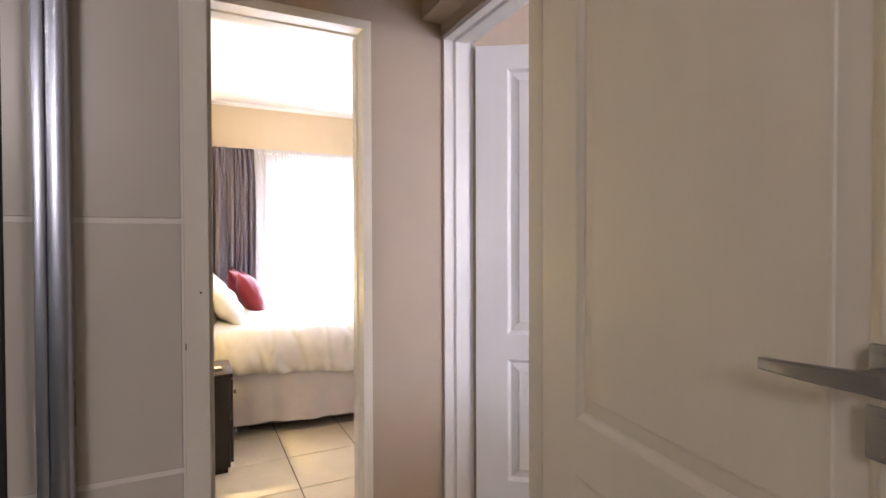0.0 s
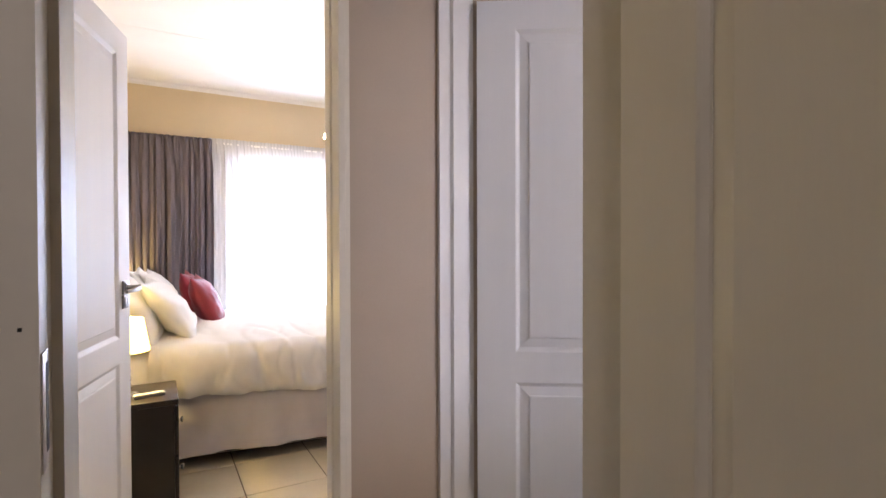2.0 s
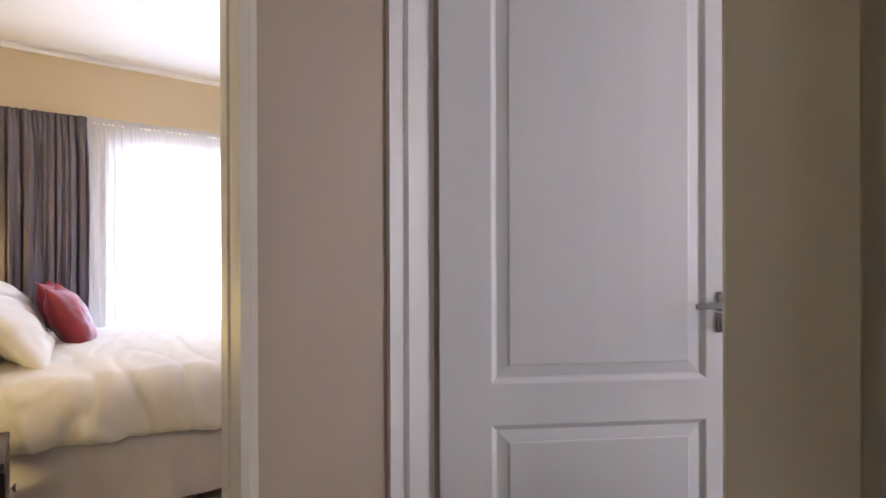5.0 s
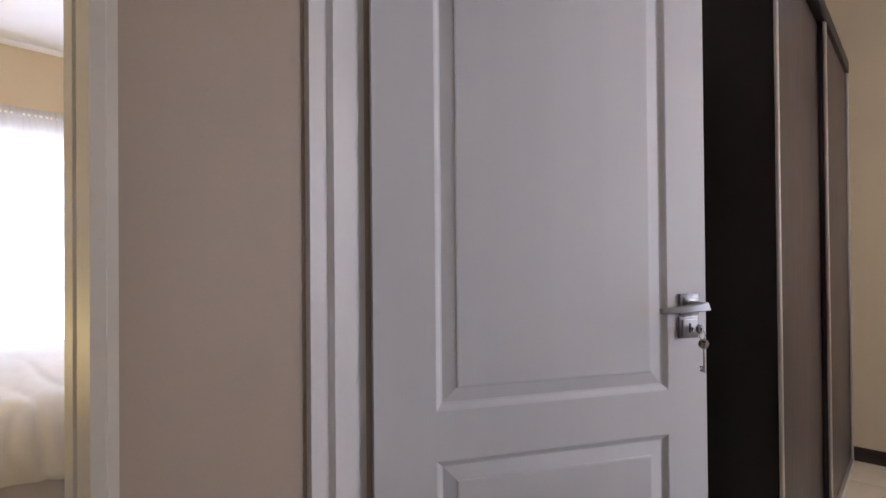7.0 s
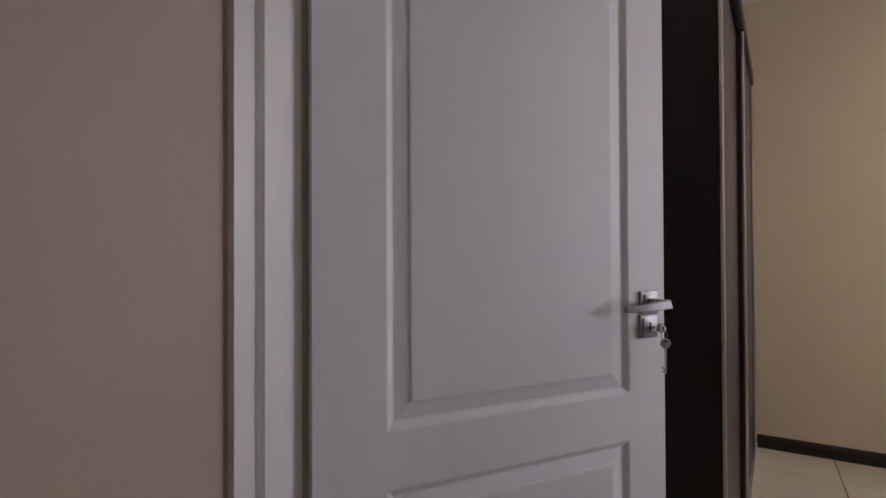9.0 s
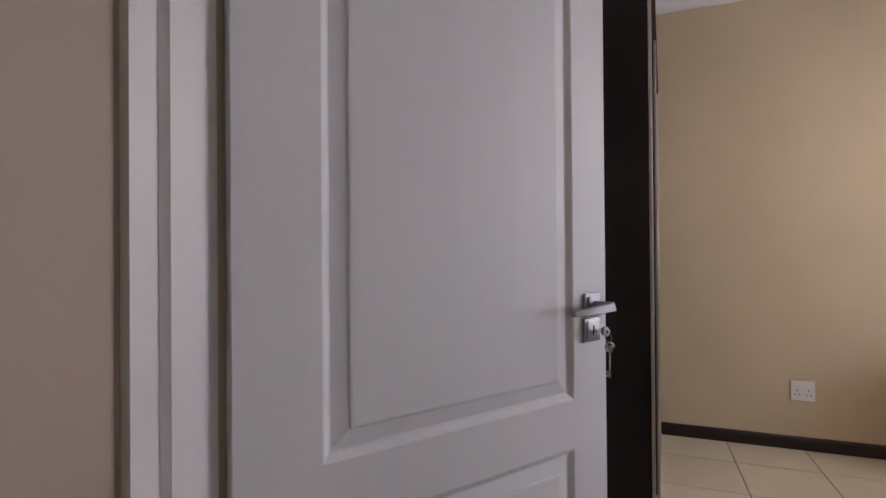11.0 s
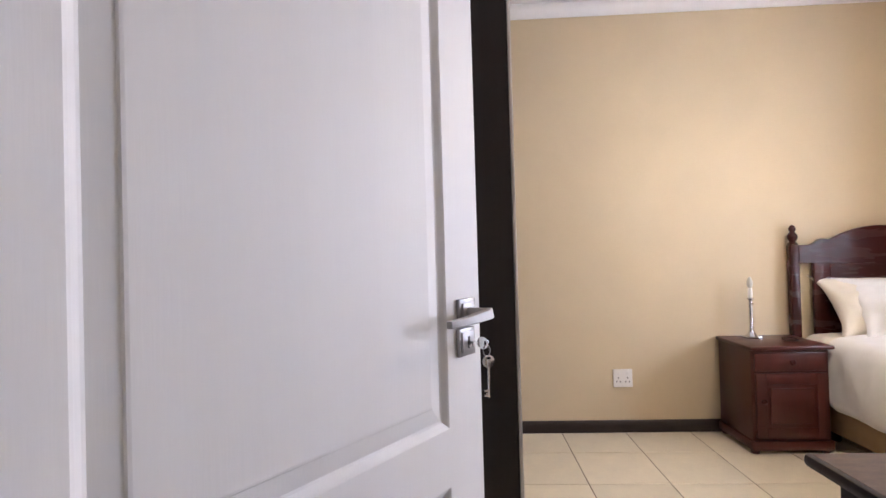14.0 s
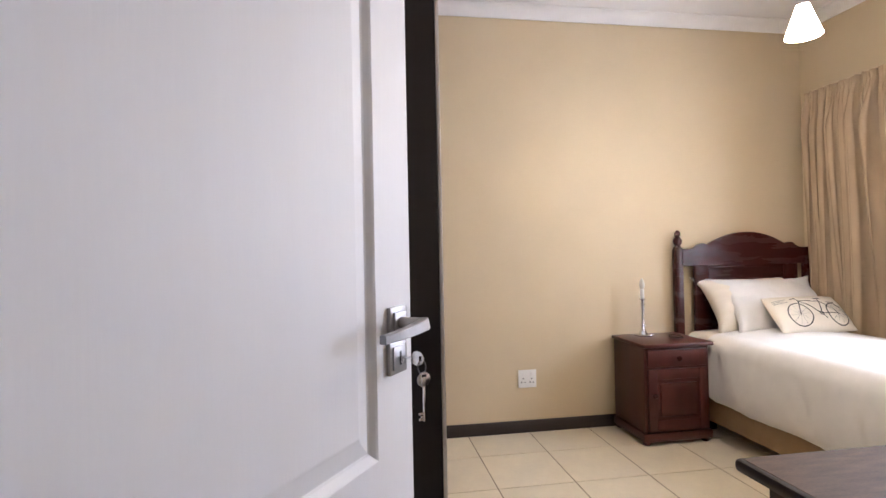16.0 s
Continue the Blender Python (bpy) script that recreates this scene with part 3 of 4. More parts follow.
# ---- bedding helpers ----
def pillow_surface(w, h, t, seed, pinch=0.10, wrinkle=0.013, corner=0.06):
    def f(u, v, side):
        a, b = 2 * u - 1, 2 * v - 1
        edge = max(0.0, (1 - abs(a) ** 2.2)) ** 0.62 * max(0.0, (1 - abs(b) ** 2.2)) ** 0.62
        x = a * w / 2 * (1 - pinch * (1 - b * b) * abs(a) ** 3 * 0.6)
        z = b * h / 2 * (1 - pinch * (1 - a * a) * abs(b) ** 3 * 0.6)
        soft = 1 - corner * (abs(a) * abs(b)) ** 4
        x, z = x * soft, z * soft
        n = wrinkle * (noise.noise((a * 2.3 + seed, b * 2.3, side * 3.1)) + 0.5 * noise.noise((a * 6 + seed, b * 5, side * 2.0)) - 0.9 * max(0, 1 - 4 * abs(noise.noise((a * 2.6 + b + seed, b * 1.4 - a, side * 1.7)))) ** 2 * 0.6)
        r = math.hypot(abs(a) - 1, abs(b) - 1)
        n += 0.006 * math.sin(26 * math.atan2(1.001 - abs(b), 1.001 - abs(a))) * math.exp(-r * 3.2) * edge
        return Vector((x, side * (edge * t / 2 + n * edge), z + h / 2))
    return f


def pillow_bm(w, h, t, seed, res=26, **k):
    f = pillow_surface(w, h, t, seed, **k)
    bm = bmesh.new()
    sides = {}
    for s in (-1, 1):
        sides[s] = [[bm.verts.new(f(i / res, j / res, s)) for j in range(res + 1)] for i in range(res + 1)]
        g = sides[s]
        for i in range(res):
            for j in range(res):
                bm.faces.new((g[i][j], g[i + 1][j], g[i + 1][j + 1], g[i][j + 1]))
    bmesh.ops.remove_doubles(bm, verts=bm.verts, dist=0.0006)
    return bm


def pillow(name, w, h, t, seed, mat, m, label, category="pillow", group="", **k):
    return solo(name, pillow_bm(w, h, t, seed, **k), mat, label, category, m, smooth=180, group=group)


def duvet_bm(x0, x1, y0, y1, top, hem0, hem1, seed, puff=0.035, fold=0.016, far=0.3, res=(110, 96), dome=0.03, r=0.09, creased=1.0):
    """A cover lying over a bed along x, hanging down along y0 (seen side) and y1, rounded over the edges. Hem height runs from hem0 at x0 to hem1 at x1."""
    def ridges(x, s):
        """Folds that run down the hanging side, sharper at their crests."""
        q = noise.noise((x * 3.6 + 1.6 * s, s * 1.3, seed + 2.5))
        w = noise.noise((x * 7 - 2.5 * s, s * 2.0, seed + 6.5))
        c = noise.noise((x * 15 + 3.5 * s, s * 3.0, seed + 8.5))
        return 1.1 - 3.2 * abs(q) + 0.7 * (0.5 - 2 * abs(w)) + 0.35 * (0.5 - 2.4 * abs(c))

    def f(u, v):
        x = x0 + (x1 - x0) * u
        hem = hem0 + (hem1 - hem0) * u + 0.018 * noise.noise((x * 2.2, seed, 0.3))
        drop, width, arc = top - hem - r, y1 - y0 - 2 * r, r * math.pi / 2
        total = drop + arc + width + arc + (top - far - r)
        s = v * total
        wave = noise.noise((x * 2.6 + 0.8 * s, s * 2.0 - 0.5 * x, seed)) + 0.5 * noise.noise((x * 6.5 + 3 * s, s * 3.5, seed + 4))
        crease = 1 - abs(noise.noise((x * 4.2 + 1.7 * s, s * 1.6, seed + 7))) * 4.2
        crease = creased * max(0, crease) ** 2
        line_ = max(0, 1 - 5 * abs(noise.noise((x * 6.0 - 2.2 * s, s * 2.6 + 0.8 * x, seed + 12))))
        crease += 0.5 * creased * line_ ** 1.5
        if s < drop:
            k = 1 - s / max(drop, 0.01)
            n, p = (0, -1, 0), (x, y0, hem + s)
            tuck = max(0, 1 - s / 0.05)
            amp = fold * (0.60 + 0.20 * k) * (ridges(x, s) + 0.7 * wave) - 0.03 * tuck * tuck + 0.012 + 0.012 * math.sin(math.pi * min(1, s / drop * 0.9 + 0.1)) - fold * 0.9 * crease
        elif s < drop + arc:
            t = (s - drop) / r
            n, p = (0, -math.cos(t), math.sin(t)), (x, y0 + r - r * math.cos(t), top - r + r * math.sin(t))
            q = t / (math.pi / 2)
            amp = (1 - q) * (fold * 0.45 * (ridges(x, s) + 0.7 * wave) + 0.012) + q * puff * 0.5 * wave - fold * (0.9 - 0.6 * q) * crease
        elif s < drop + arc + width:
            w = s - drop - arc
            n, p = (0, 0, 1), (x, y0 + r + w, top + dome * math.sin(math.pi * min(1, max(0, w / width))))
            fade = max(0.25, 1 - w / width * 0.8)
            amp = puff * 0.5 * wave * fade - fold * 0.3 * crease * fade
        elif s < drop + 2 * arc + width:
            t = (s - drop - arc - width) / r
            n, p = (0, math.sin(t), math.cos(t)), (x, y1 - r + r * math.sin(t), top - r + r * math.cos(t))
            amp = 0
        else:
            n, p = (0, 1, 0), (x, y1, top - r - (s - drop - 2 * arc - width))
            amp = 0
        return Vector(p) + Vector(n) * amp
    return sheet(f, *res)


def skirt_bm(x0, x1, y, z0, z1, seed, amp=0.008):
    """A valance hanging along y with soft pleats, its hem slightly uneven."""
    def f(u, v):
        x = x0 + (x1 - x0) * u
        z = z1 + (z0 - z1) * v
        return (x, y - amp * v * (math.sin(x * 15 + seed) + 0.6 * math.sin(x * 37 + seed * 2)) - 0.008 * v * noise.noise((x * 3, v * 2, seed)), z + 0.006 * v * noise.noise((x * 4, 1.0, seed)))
    return sheet(f, 90, 10)


# ---- north bedroom ----
BED1 = pose(-1.2, 1.66, 0, 0, 0, -8) @ pose(1.2, -1.66, 0)
bed1 = thing("double_bed", "double bed with white duvet and lilac-white skirt against the wall", "bed", BED1)
part("mattress", box(-1.20, 0.86, 1.64, 3.18, 0.30, 0.59, bevel=0.05), LINEN, bed1)
part("bed_base", box(-1.20, 0.84, 1.66, 3.17, 0.055, 0.30, bevel=0.01), SLOT, bed1, "dark bed base")
dv = part("duvet", duvet_bm(-0.98, 0.90, 1.575, 3.22, 0.672, 0.41, 0.350, 2.0, puff=0.022, fold=0.044, dome=0.052, creased=0.65, r=0.12, res=(170, 120)), LINEN, bed1, "rumpled white cotton duvet", smooth=180)
part("sheet", duvet_bm(-1.20, -0.95, 1.60, 3.20, 0.605, 0.37, 0.37, 5.0, puff=0.01, fold=0.006, res=(16, 60), dome=0.01), LINEN, bed1, "white fitted sheet", smooth=180)
part("bed_skirt", skirt_bm(-1.20, 0.86, 1.625, 0.075, 0.45, 1.0, amp=0.013), SKIRTC, bed1, "lilac-white fabric bed skirt", smooth=180)
for x in (-1.1, 0.75):
    for y in (1.75, 3.05):
        part("bed_foot", lathe([(0.022, 0), (0.026, 0.005), (0.026, 0.056)], 12, (x, y)), SLOT, bed1)
hb1 = box(-1.310, -1.195, 1.50, 3.15, 0.0, 1.06, bevel=0.04)
bmesh.ops.transform(hb1, matrix=BED1.inverted(), verts=hb1.verts)
part("headboard", hb1, BROWNF, bed1, "dark brown padded headboard")


def lean(x, y, z, tilt, rz):
    """A pillow standing on its long edge, its face along +x, leaning back by tilt degrees."""
    return BED1 @ pose(x, y, z, 0, 0, 90 + rz) @ pose(0, 0, 0, -tilt, 0, 0)


for x, y, z, tilt, rz, seed in ((-0.995, 2.02, 0.608, 24, 6, 1), (-1.10, 2.84, 0.608, 20, 4, 2)):
    pillow("pillow", 0.66, 0.46, 0.18, seed, LINEN, lean(x, y, z, tilt, rz), "white cotton pillow propped against the headboard", group="bed pillows", pinch=0.2, corner=-0.015, wrinkle=0.02)
for x, y, z, tilt, rz, seed in ((-0.80, 2.10, 0.640, 38, 6, 3), (-0.95, 2.90, 0.635, 34, 4, 4)):
    pillow("pillow", 0.64, 0.46, 0.18, seed, LINEN, lean(x, y, z, tilt, rz), "white cotton pillow leaning on another pillow", group="bed pillows", pinch=0.2, corner=-0.015, wrinkle=0.02)

for x, y, seed in ((-0.665, 2.38, 6), (-0.78, 2.94, 7)):
    pillow("cushion", 0.41, 0.42, 0.165, seed, RED, lean(x, y, 0.618, 24, 0), "raspberry red satin scatter cushion", "cushion", group="red cushions", pinch=0.20, corner=-0.035, wrinkle=0.014)

# nightstand with its drawers towards the bed's foot
ns1 = thing("nightstand", "black-brown nightstand with silver knobs beside the double bed", "nightstand", pose(0, 0, 0))
part("body", box(-1.30, -0.888, 1.068, 1.400, 0.03, 0.508, bevel=0.003), ESPR, ns1)
part("top", box(-1.305, -0.872, 1.058, 1.410, 0.5085, 0.533, bevel=0.004), ESPR, ns1)
part("plinth", box(-1.29, -0.90, 1.08, 1.39, 0.0, 0.0295), ESPR, ns1)
for z0, z1 in ((0.052, 0.270), (0.278, 0.496)):
    dr = part("drawer", box(-0.8875, -0.872, 1.078, 1.392, z0, z1, bevel=0.003), ESPR, ns1)
    kn = lathe([(0.006, 0), (0.006, 0.012), (0.014, 0.016), (0.015, 0.022), (0.010, 0.027)], 14)
    bmesh.ops.rotate(kn, cent=(0, 0, 0), matrix=Matrix.Rotation(radians(90), 3, 'Y'), verts=kn.verts)
    bmesh.ops.translate(kn, vec=(-0.8722, 1.235, (z0 + z1) / 2), verts=kn.verts)
    part("knob", kn, CHROME, dr, "silver knob")

lamp1 = thing("table_lamp", "lit bedside lamp with cream shade and silver ball stem", "table lamp", pose(-1.075, 1.22, 0.5335))
part("foot", lathe([(0.050, 0), (0.052, 0.004), (0.048, 0.010), (0.018, 0.016), (0.010, 0.020)]), CHROME, lamp1)
for i, r in enumerate((0.022, 0.019, 0.017, 0.015)):
    z = 0.018 + sum((0.040, 0.036, 0.032, 0.028)[:i])
    part("ball", lathe([(r * math.sin(a) + 0.003, z + r - r * math.cos(a)) for a in np.linspace(0.15, 3.0, 12)]), CHROME, lamp1)
part("stem", lathe([(0.005, 0.14), (0.005, 0.30)], 10), CHROME, lamp1)


def cone_shell(r0, r1, z0, z1, t=0.002, seg=40):
    bm = bmesh.new()
    rows = [[bm.verts.new((r * math.cos(2 * math.pi * i / seg), r * math.sin(2 * math.pi * i / seg), z)) for i in range(seg)] for r, z in ((r0, z0), (r1, z1), (r1 - t, z1), (r0 - t, z0))]
    for a in range(4):
        for i in range(seg):
            bm.faces.new((rows[a][i], rows[a][(i + 1) % seg], rows[(a + 1) % 4][(i + 1) % seg], rows[(a + 1) % 4][i]))
    return bm


part("shade", cone_shell(0.096, 0.072, 0.200, 0.345), SHADE_LIT, lamp1, "glowing cream fabric shade")

# added behind the pillows for an unseen bedside lamp; the wall bracket is invented
wl = thing("stand_in_lamp", "small cream-shaded lamp standing in for an unseen lit bedside lamp", "wall lamp", pose(-1.16, 3.22, 0.52))
part("bracket", box(-0.155, -0.140, -0.02, 0.02, 0.10, 0.20, bevel=0.003), CHROME, wl)
part("arm", tube([(-0.141, 0, 0.15), (-0.03, 0, 0.16), (0, 0, 0.19), (0, 0, 0.25)], 0.005), CHROME, wl)
part("shade", cone_shell(0.055, 0.042, 0.22, 0.33), SHADE_LIT, wl, "glowing cream shade")

remote = solo("remote_control", box(-0.062, 0.062, -0.019, 0.019, 0, 0.017, bevel=0.006), SILVERP, "slim silver remote control lying on the nightstand", "remote control", pose(-0.985, 1.16, 0.5335, 0, 0, 10))


def pendant(m, cord, label):
    root = thing("pendant_lamp", label, "pendant lamp", m)
    part("shade", cone_shell(0.064, 0.022, 0.0, 0.124, 0.003), PEND_LIT, root, "glowing frosted glass cone")
    part("cap", lathe([(0.023, 0.121), (0.023, 0.150), (0.014, 0.165)], 20), CHROME, root)
    part("cord", lathe([(0.003, 0.163), (0.003, cord - 0.02)], 8), PLASTIC, root)
    part("ceiling_rose", lathe([(0.045, cord - 0.025), (0.050, cord - 0.008), (0.050, cord)], 24), PLASTIC, root)
    return root


pd1 = pendant(pose(0.125, 2.0, 1.945), CE1 - 1.945, "lit white glass pendant lamp hanging from the ceiling")

# ---- south bedroom ----
# wardrobe with two tall doors
wd = thing("wardrobe", "dark wenge wardrobe with mocha doors and silver edge profiles", "wardrobe", pose(1.013, -0.547, 0, 0, 0, -2.2))
part("side_panel", box(0.0, 0.022, 0.0, 0.56, 0.0, 2.215, bevel=0.001), WENGE, wd, "dark wenge side panel")
part("carcass", box(0.0225, 1.895, 0.038, 0.56, 0.08, 2.15), WENGE, wd)
part("top_rail", box(0.0225, 1.895, -0.014, 0.038, 2.1505, 2.215, bevel=0.002), WENGE, wd)
part("plinth", box(0.0225, 1.895, 0.04, 0.06, 0.0, 0.0795), WENGE, wd)
part("edge_profile", box(-0.001, 0.020, -0.010, -0.0005, 0.0, 2.215, bevel=0.002), ALU, wd, "silver edge profile")
dn = part("wardrobe_door", box(0.024, 1.04, 0.019, 0.036, 0.03, 2.145, bevel=0.001), MOCHA, wd)
df = part("wardrobe_door", box(1.0, 1.89, 0.0, 0.016, 0.03, 2.145, bevel=0.001), MOCHA, wd)
part("door_profile", box(0.992, 1.022, -0.012, -0.0005, 0.03, 2.145, bevel=0.003), ALU, df, "silver handle profile")
part("door_profile", box(1.865, 1.893, -0.012, -0.0005, 0.03, 2.145, bevel=0.003), ALU, df, "silver handle profile")
part("floor_track", box(0.0225, 1.895, -0.014, 0.037, 0.0, 0.0295, bevel=0.002), ALU, wd)

# double socket on the wall
so = thing("wall_socket", "white double wall socket with switches", "socket", pose(XE, -1.392, 0.342, 0, 0, -90))
part("cover_plate", box(-0.060, 0.060, -0.009, 0.0, -0.057, 0.057, bevel=0.003), PLASTIC, so)
for x in (-0.028, 0.028):
    part("rocker_switch", box(x - 0.008, x + 0.008, -0.0125, -0.0085, 0.024, 0.044, bevel=0.001), PLASTIC, so)
    for dx, dz in ((0, 0.002), (-0.011, -0.022), (0.011, -0.022)):
        part("pin_hole", box(x + dx - 0.0028, x + dx + 0.0028, -0.0097, -0.0088, dz - 0.0045, dz + 0.0045), SLOT, so)

# mahogany nightstand
n2 = thing("nightstand", "mahogany nightstand with one drawer and a panelled door", "nightstand", pose(0, 0, 0))
NX0, NX1, NY0, NY1 = 2.585, 2.945, -2.405, -1.985
part("body", box(NX0, NX1, NY0, NY1, 0.075, 0.578, bevel=0.003), MAHOG, n2)
bm = box(NX0 - 0.030, NX1 + 0.005, NY0 - 0.020, NY1 + 0.014, 0.5785, 0.601, bevel=0.008)
part("top", bm, MAHOG, n2)
part("base_moulding", box(NX0 - 0.016, NX1 + 0.002, NY0 - 0.014, NY1 + 0.014, 0.022, 0.0745, bevel=0.010), MAHOG, n2)
for x in (NX0 + 0.02, NX1 - 0.02):
    for y in (NY0 + 0.02, NY1 - 0.02):
        part("foot", lathe([(0.020, 0), (0.024, 0.005), (0.024, 0.0215)], 14, (x, y)), MAHOG, n2)
dr = part("drawer", box(NX0 - 0.014, NX0 - 0.0005, NY0 + 0.018, NY1 - 0.018, 0.462, 0.562, bevel=0.004), MAHOG, n2)


def knob(x, y, z, mat, parent):
    kn = lathe([(0.007, 0), (0.006, 0.010), (0.014, 0.016), (0.016, 0.022), (0.010, 0.028)], 16)
    bmesh.ops.rotate(kn, cent=(0, 0, 0), matrix=Matrix.Rotation(radians(-90), 3, 'Y'), verts=kn.verts)
    bmesh.ops.translate(kn, vec=(x, y, z), verts=kn.verts)
    return part("knob", kn, mat, parent)


knob(NX0 - 0.0145, (NY0 + NY1) / 2, 0.512, HEADB, dr)
DY0, DY1 = NY0 + 0.018, NY1 - 0.018
dd = part("cabinet_door", box(NX0 - 0.012, NX0 - 0.0005, DY0, DY1, 0.092, 0.450, bevel=0.003), MAHOG, n2)
bm = bmesh.new()
for a in ((DY0, DY0 + 0.055, 0.092, 0.45), (DY1 - 0.055, DY1, 0.092, 0.45), (DY0 + 0.055, DY1 - 0.055, 0.092, 0.15), (DY0 + 0.055, DY1 - 0.055, 0.39, 0.45)):
    add_box(bm, NX0 - 0.020, NX0 - 0.0125, a[0], a[1], a[2], a[3], 0.003)
part("door_frame", bm, MAHOG, dd)
part("raised_panel", box(NX0 - 0.021, NX0 - 0.0125, DY0 + 0.075, DY1 - 0.075, 0.172, 0.368, bevel=0.007), MAHOG, dd)
knob(NX0 - 0.0205, DY1 - 0.028, 0.30, HEADB, dd)

# candlestick lamp without shade
cl = thing("candlestick_lamp", "slim silver candlestick lamp without a shade on the nightstand", "table lamp", pose(2.85, -2.140, 0.6015))
part("foot", box(-0.042, 0.042, -0.042, 0.042, 0, 0.012, bevel=0.003), CHROME, cl)
part("stem", lathe([(0.034, 0.0125), (0.026, 0.020), (0.017, 0.034), (0.012, 0.046), (0.010, 0.060), (0.015, 0.066), (0.010, 0.073), (0.011, 0.150), (0.012, 0.200), (0.018, 0.206), (0.011, 0.213), (0.012, 0.228), (0.020, 0.234), (0.020, 0.240), (0.014, 0.244)]), CHROME, cl)
part("lamp_holder", lathe([(0.011, 0.2445), (0.013, 0.248), (0.013, 0.300), (0.010, 0.304)], 16), PLASTIC, cl)
part("bulb", lathe([(0.010, 0.3045), (0.016, 0.320), (0.017, 0.335), (0.012, 0.355), (0.004, 0.371)], 18), BULBW, cl, "frosted candle bulb")
loop = [(2.74 + 0.05 * math.cos(a) * (1 + 0.1 * a / 6), -2.30 + 0.035 * math.sin(a), 0.6045 + 0.001 * a) for a in np.linspace(0, 9.5, 40)]
solo("lamp_cable", tube(loop, 0.0026, 6), CABLE, "coiled dark cable lying on the nightstand", "cable")

# single bed
BY0, BY1, BXH, BXF = -3.395, -2.475, 2.90, 0.98
bed2 = thing("single_bed", "single bed with dark mahogany headboard and white duvet", "bed", pose(0, 0, 0))
part("bed_base", box(BXF + 0.03, BXH - 0.02, BY0 + 0.01, BY1 - 0.015, 0.075, 0.32, bevel=0.012), TANB, bed2, "tan fabric covered bed base")
part("mattress", box(BXF + 0.02, BXH - 0.01, BY0 + 0.01, BY1 - 0.01, 0.3205, 0.60, bevel=0.05), LINEN, bed2)
for x in (BXF + 0.12, 1.9, BXH - 0.12):
    for y in (BY0 + 0.08, BY1 - 0.09):
        part("bed_foot", lathe([(0.022, 0), (0.026, 0.006), (0.026, 0.0745)], 12, (x, y)), SLOT, bed2)
bm = duvet_bm(-2.66, -(BXF - 0.01), -2.435, -1.5, 0.632, 0.235, 0.200, 8.0, puff=0.013, fold=0.014, dome=0.025, r=0.11, creased=0.35)
for v in bm.verts:
    v.co.x = -v.co.x
    v.co.y = -2.435 - (v.co.y + 2.435) * 0.99
part("duvet", bm, LINEN, bed2, "smooth white cotton duvet", smooth=180)
bm = duvet_bm(-2.87, -2.62, -2.450, -1.53, 0.612, 0.27, 0.26, 11.0, puff=0.008, fold=0.005, res=(16, 60), dome=0.01)
for v in bm.verts:
    v.co.x = -v.co.x
    v.co.y = -2.45 - (v.co.y + 2.45) * 0.99
part("sheet", bm, CREAM, bed2, "cream sheet folded at the head end", smooth=180)

# headboard: arched top board, framed panel, side slots and turned posts
hb = part("headboard", box(2.905, 2.935, -3.40, -2.49, 0.35, 0.42, bevel=0.004), HEADB, bed2, "dark polished mahogany headboard")


def arch(t):
    """Height of the arched top along the board, t from 0 at one post to 1 at the other."""
    s = abs(2 * t - 1)
    if s < 0.62:
        return 1.268 - 0.085 * (s / 0.62) ** 2
    return 1.183 + 0.012 * math.sin((s - 0.62) / 0.16 * math.pi) if s < 0.78 else 1.176 - 0.018 * math.sin(min(1, (s - 0.78) / 0.10) * math.pi / 2)


pts = [(-2.475 - 0.955 * t, arch(t)) for t in np.linspace(0, 1, 48)] + [(-3.43, 1.045), (-2.475, 1.045)]
part("arched_top", outline_slab(pts, 0.028, 2.905), HEADB, hb, smooth=30)
for a, b in ((-2.655, -2.56), (-3.34, -3.245)):
    part("upright", box(2.905, 2.933, a, b, 0.4205, 1.0448, bevel=0.003), HEADB, hb)
part("panel_field", box(2.914, 2.93, -3.245, -2.655, 0.42, 1.0449), HEADB, hb)
bm = bmesh.new()
for a in ((-2.672, -2.656, 0.43, 1.04), (-3.244, -3.228, 0.43, 1.04), (-3.228, -2.672, 1.022, 1.04)):
    add_box(bm, 2.903, 2.9135, a[0], a[1], a[2], a[3], 0.003)
part("panel_bead", bm, HEADB, hb)
po = part("post", box(2.893, 2.943, -2.469, -2.417, 0.0, 1.160, bevel=0.006), HEADB, hb)
part("finial", lathe([(0.026, 1.1605), (0.029, 1.168), (0.020, 1.176), (0.016, 1.182), (0.024, 1.192), (0.029, 1.206), (0.027, 1.222), (0.018, 1.236), (0.013, 1.242), (0.019, 1.250), (0.020, 1.262), (0.014, 1.276), (0.005, 1.284)], 20, (2.9175, -2.443)), HEADB, po)
part("post", box(2.893, 2.943, -3.454, -3.402, 0.0, 1.10, bevel=0.006), HEADB, hb)


def lean_w(x, y, z, tilt, rz):
    """A pillow whose face looks along -x, leaning back towards +x."""
    return pose(x, y, z, 0, 0, -90 + rz) @ pose(0, 0, 0, -tilt, 0, 0)


pillow("pillow", 0.72, 0.42, 0.19, 21, CREAM, lean_w(2.690, -2.925, 0.615, 36, 1), "cream pillow leaning on the headboard", group="single bed pillows", pinch=0.2, corner=-0.08, wrinkle=0.022)
pillow("pillow", 0.72, 0.44, 0.19, 22, LINEN, lean_w(2.585, -3.0, 0.625, 43, -2), "white cotton pillow leaning on another pillow", group="single bed pillows", pinch=0.2, corner=-0.08, wrinkle=0.022)
CM = lean_w(2.40, -3.005, 0.650, 46, -5)
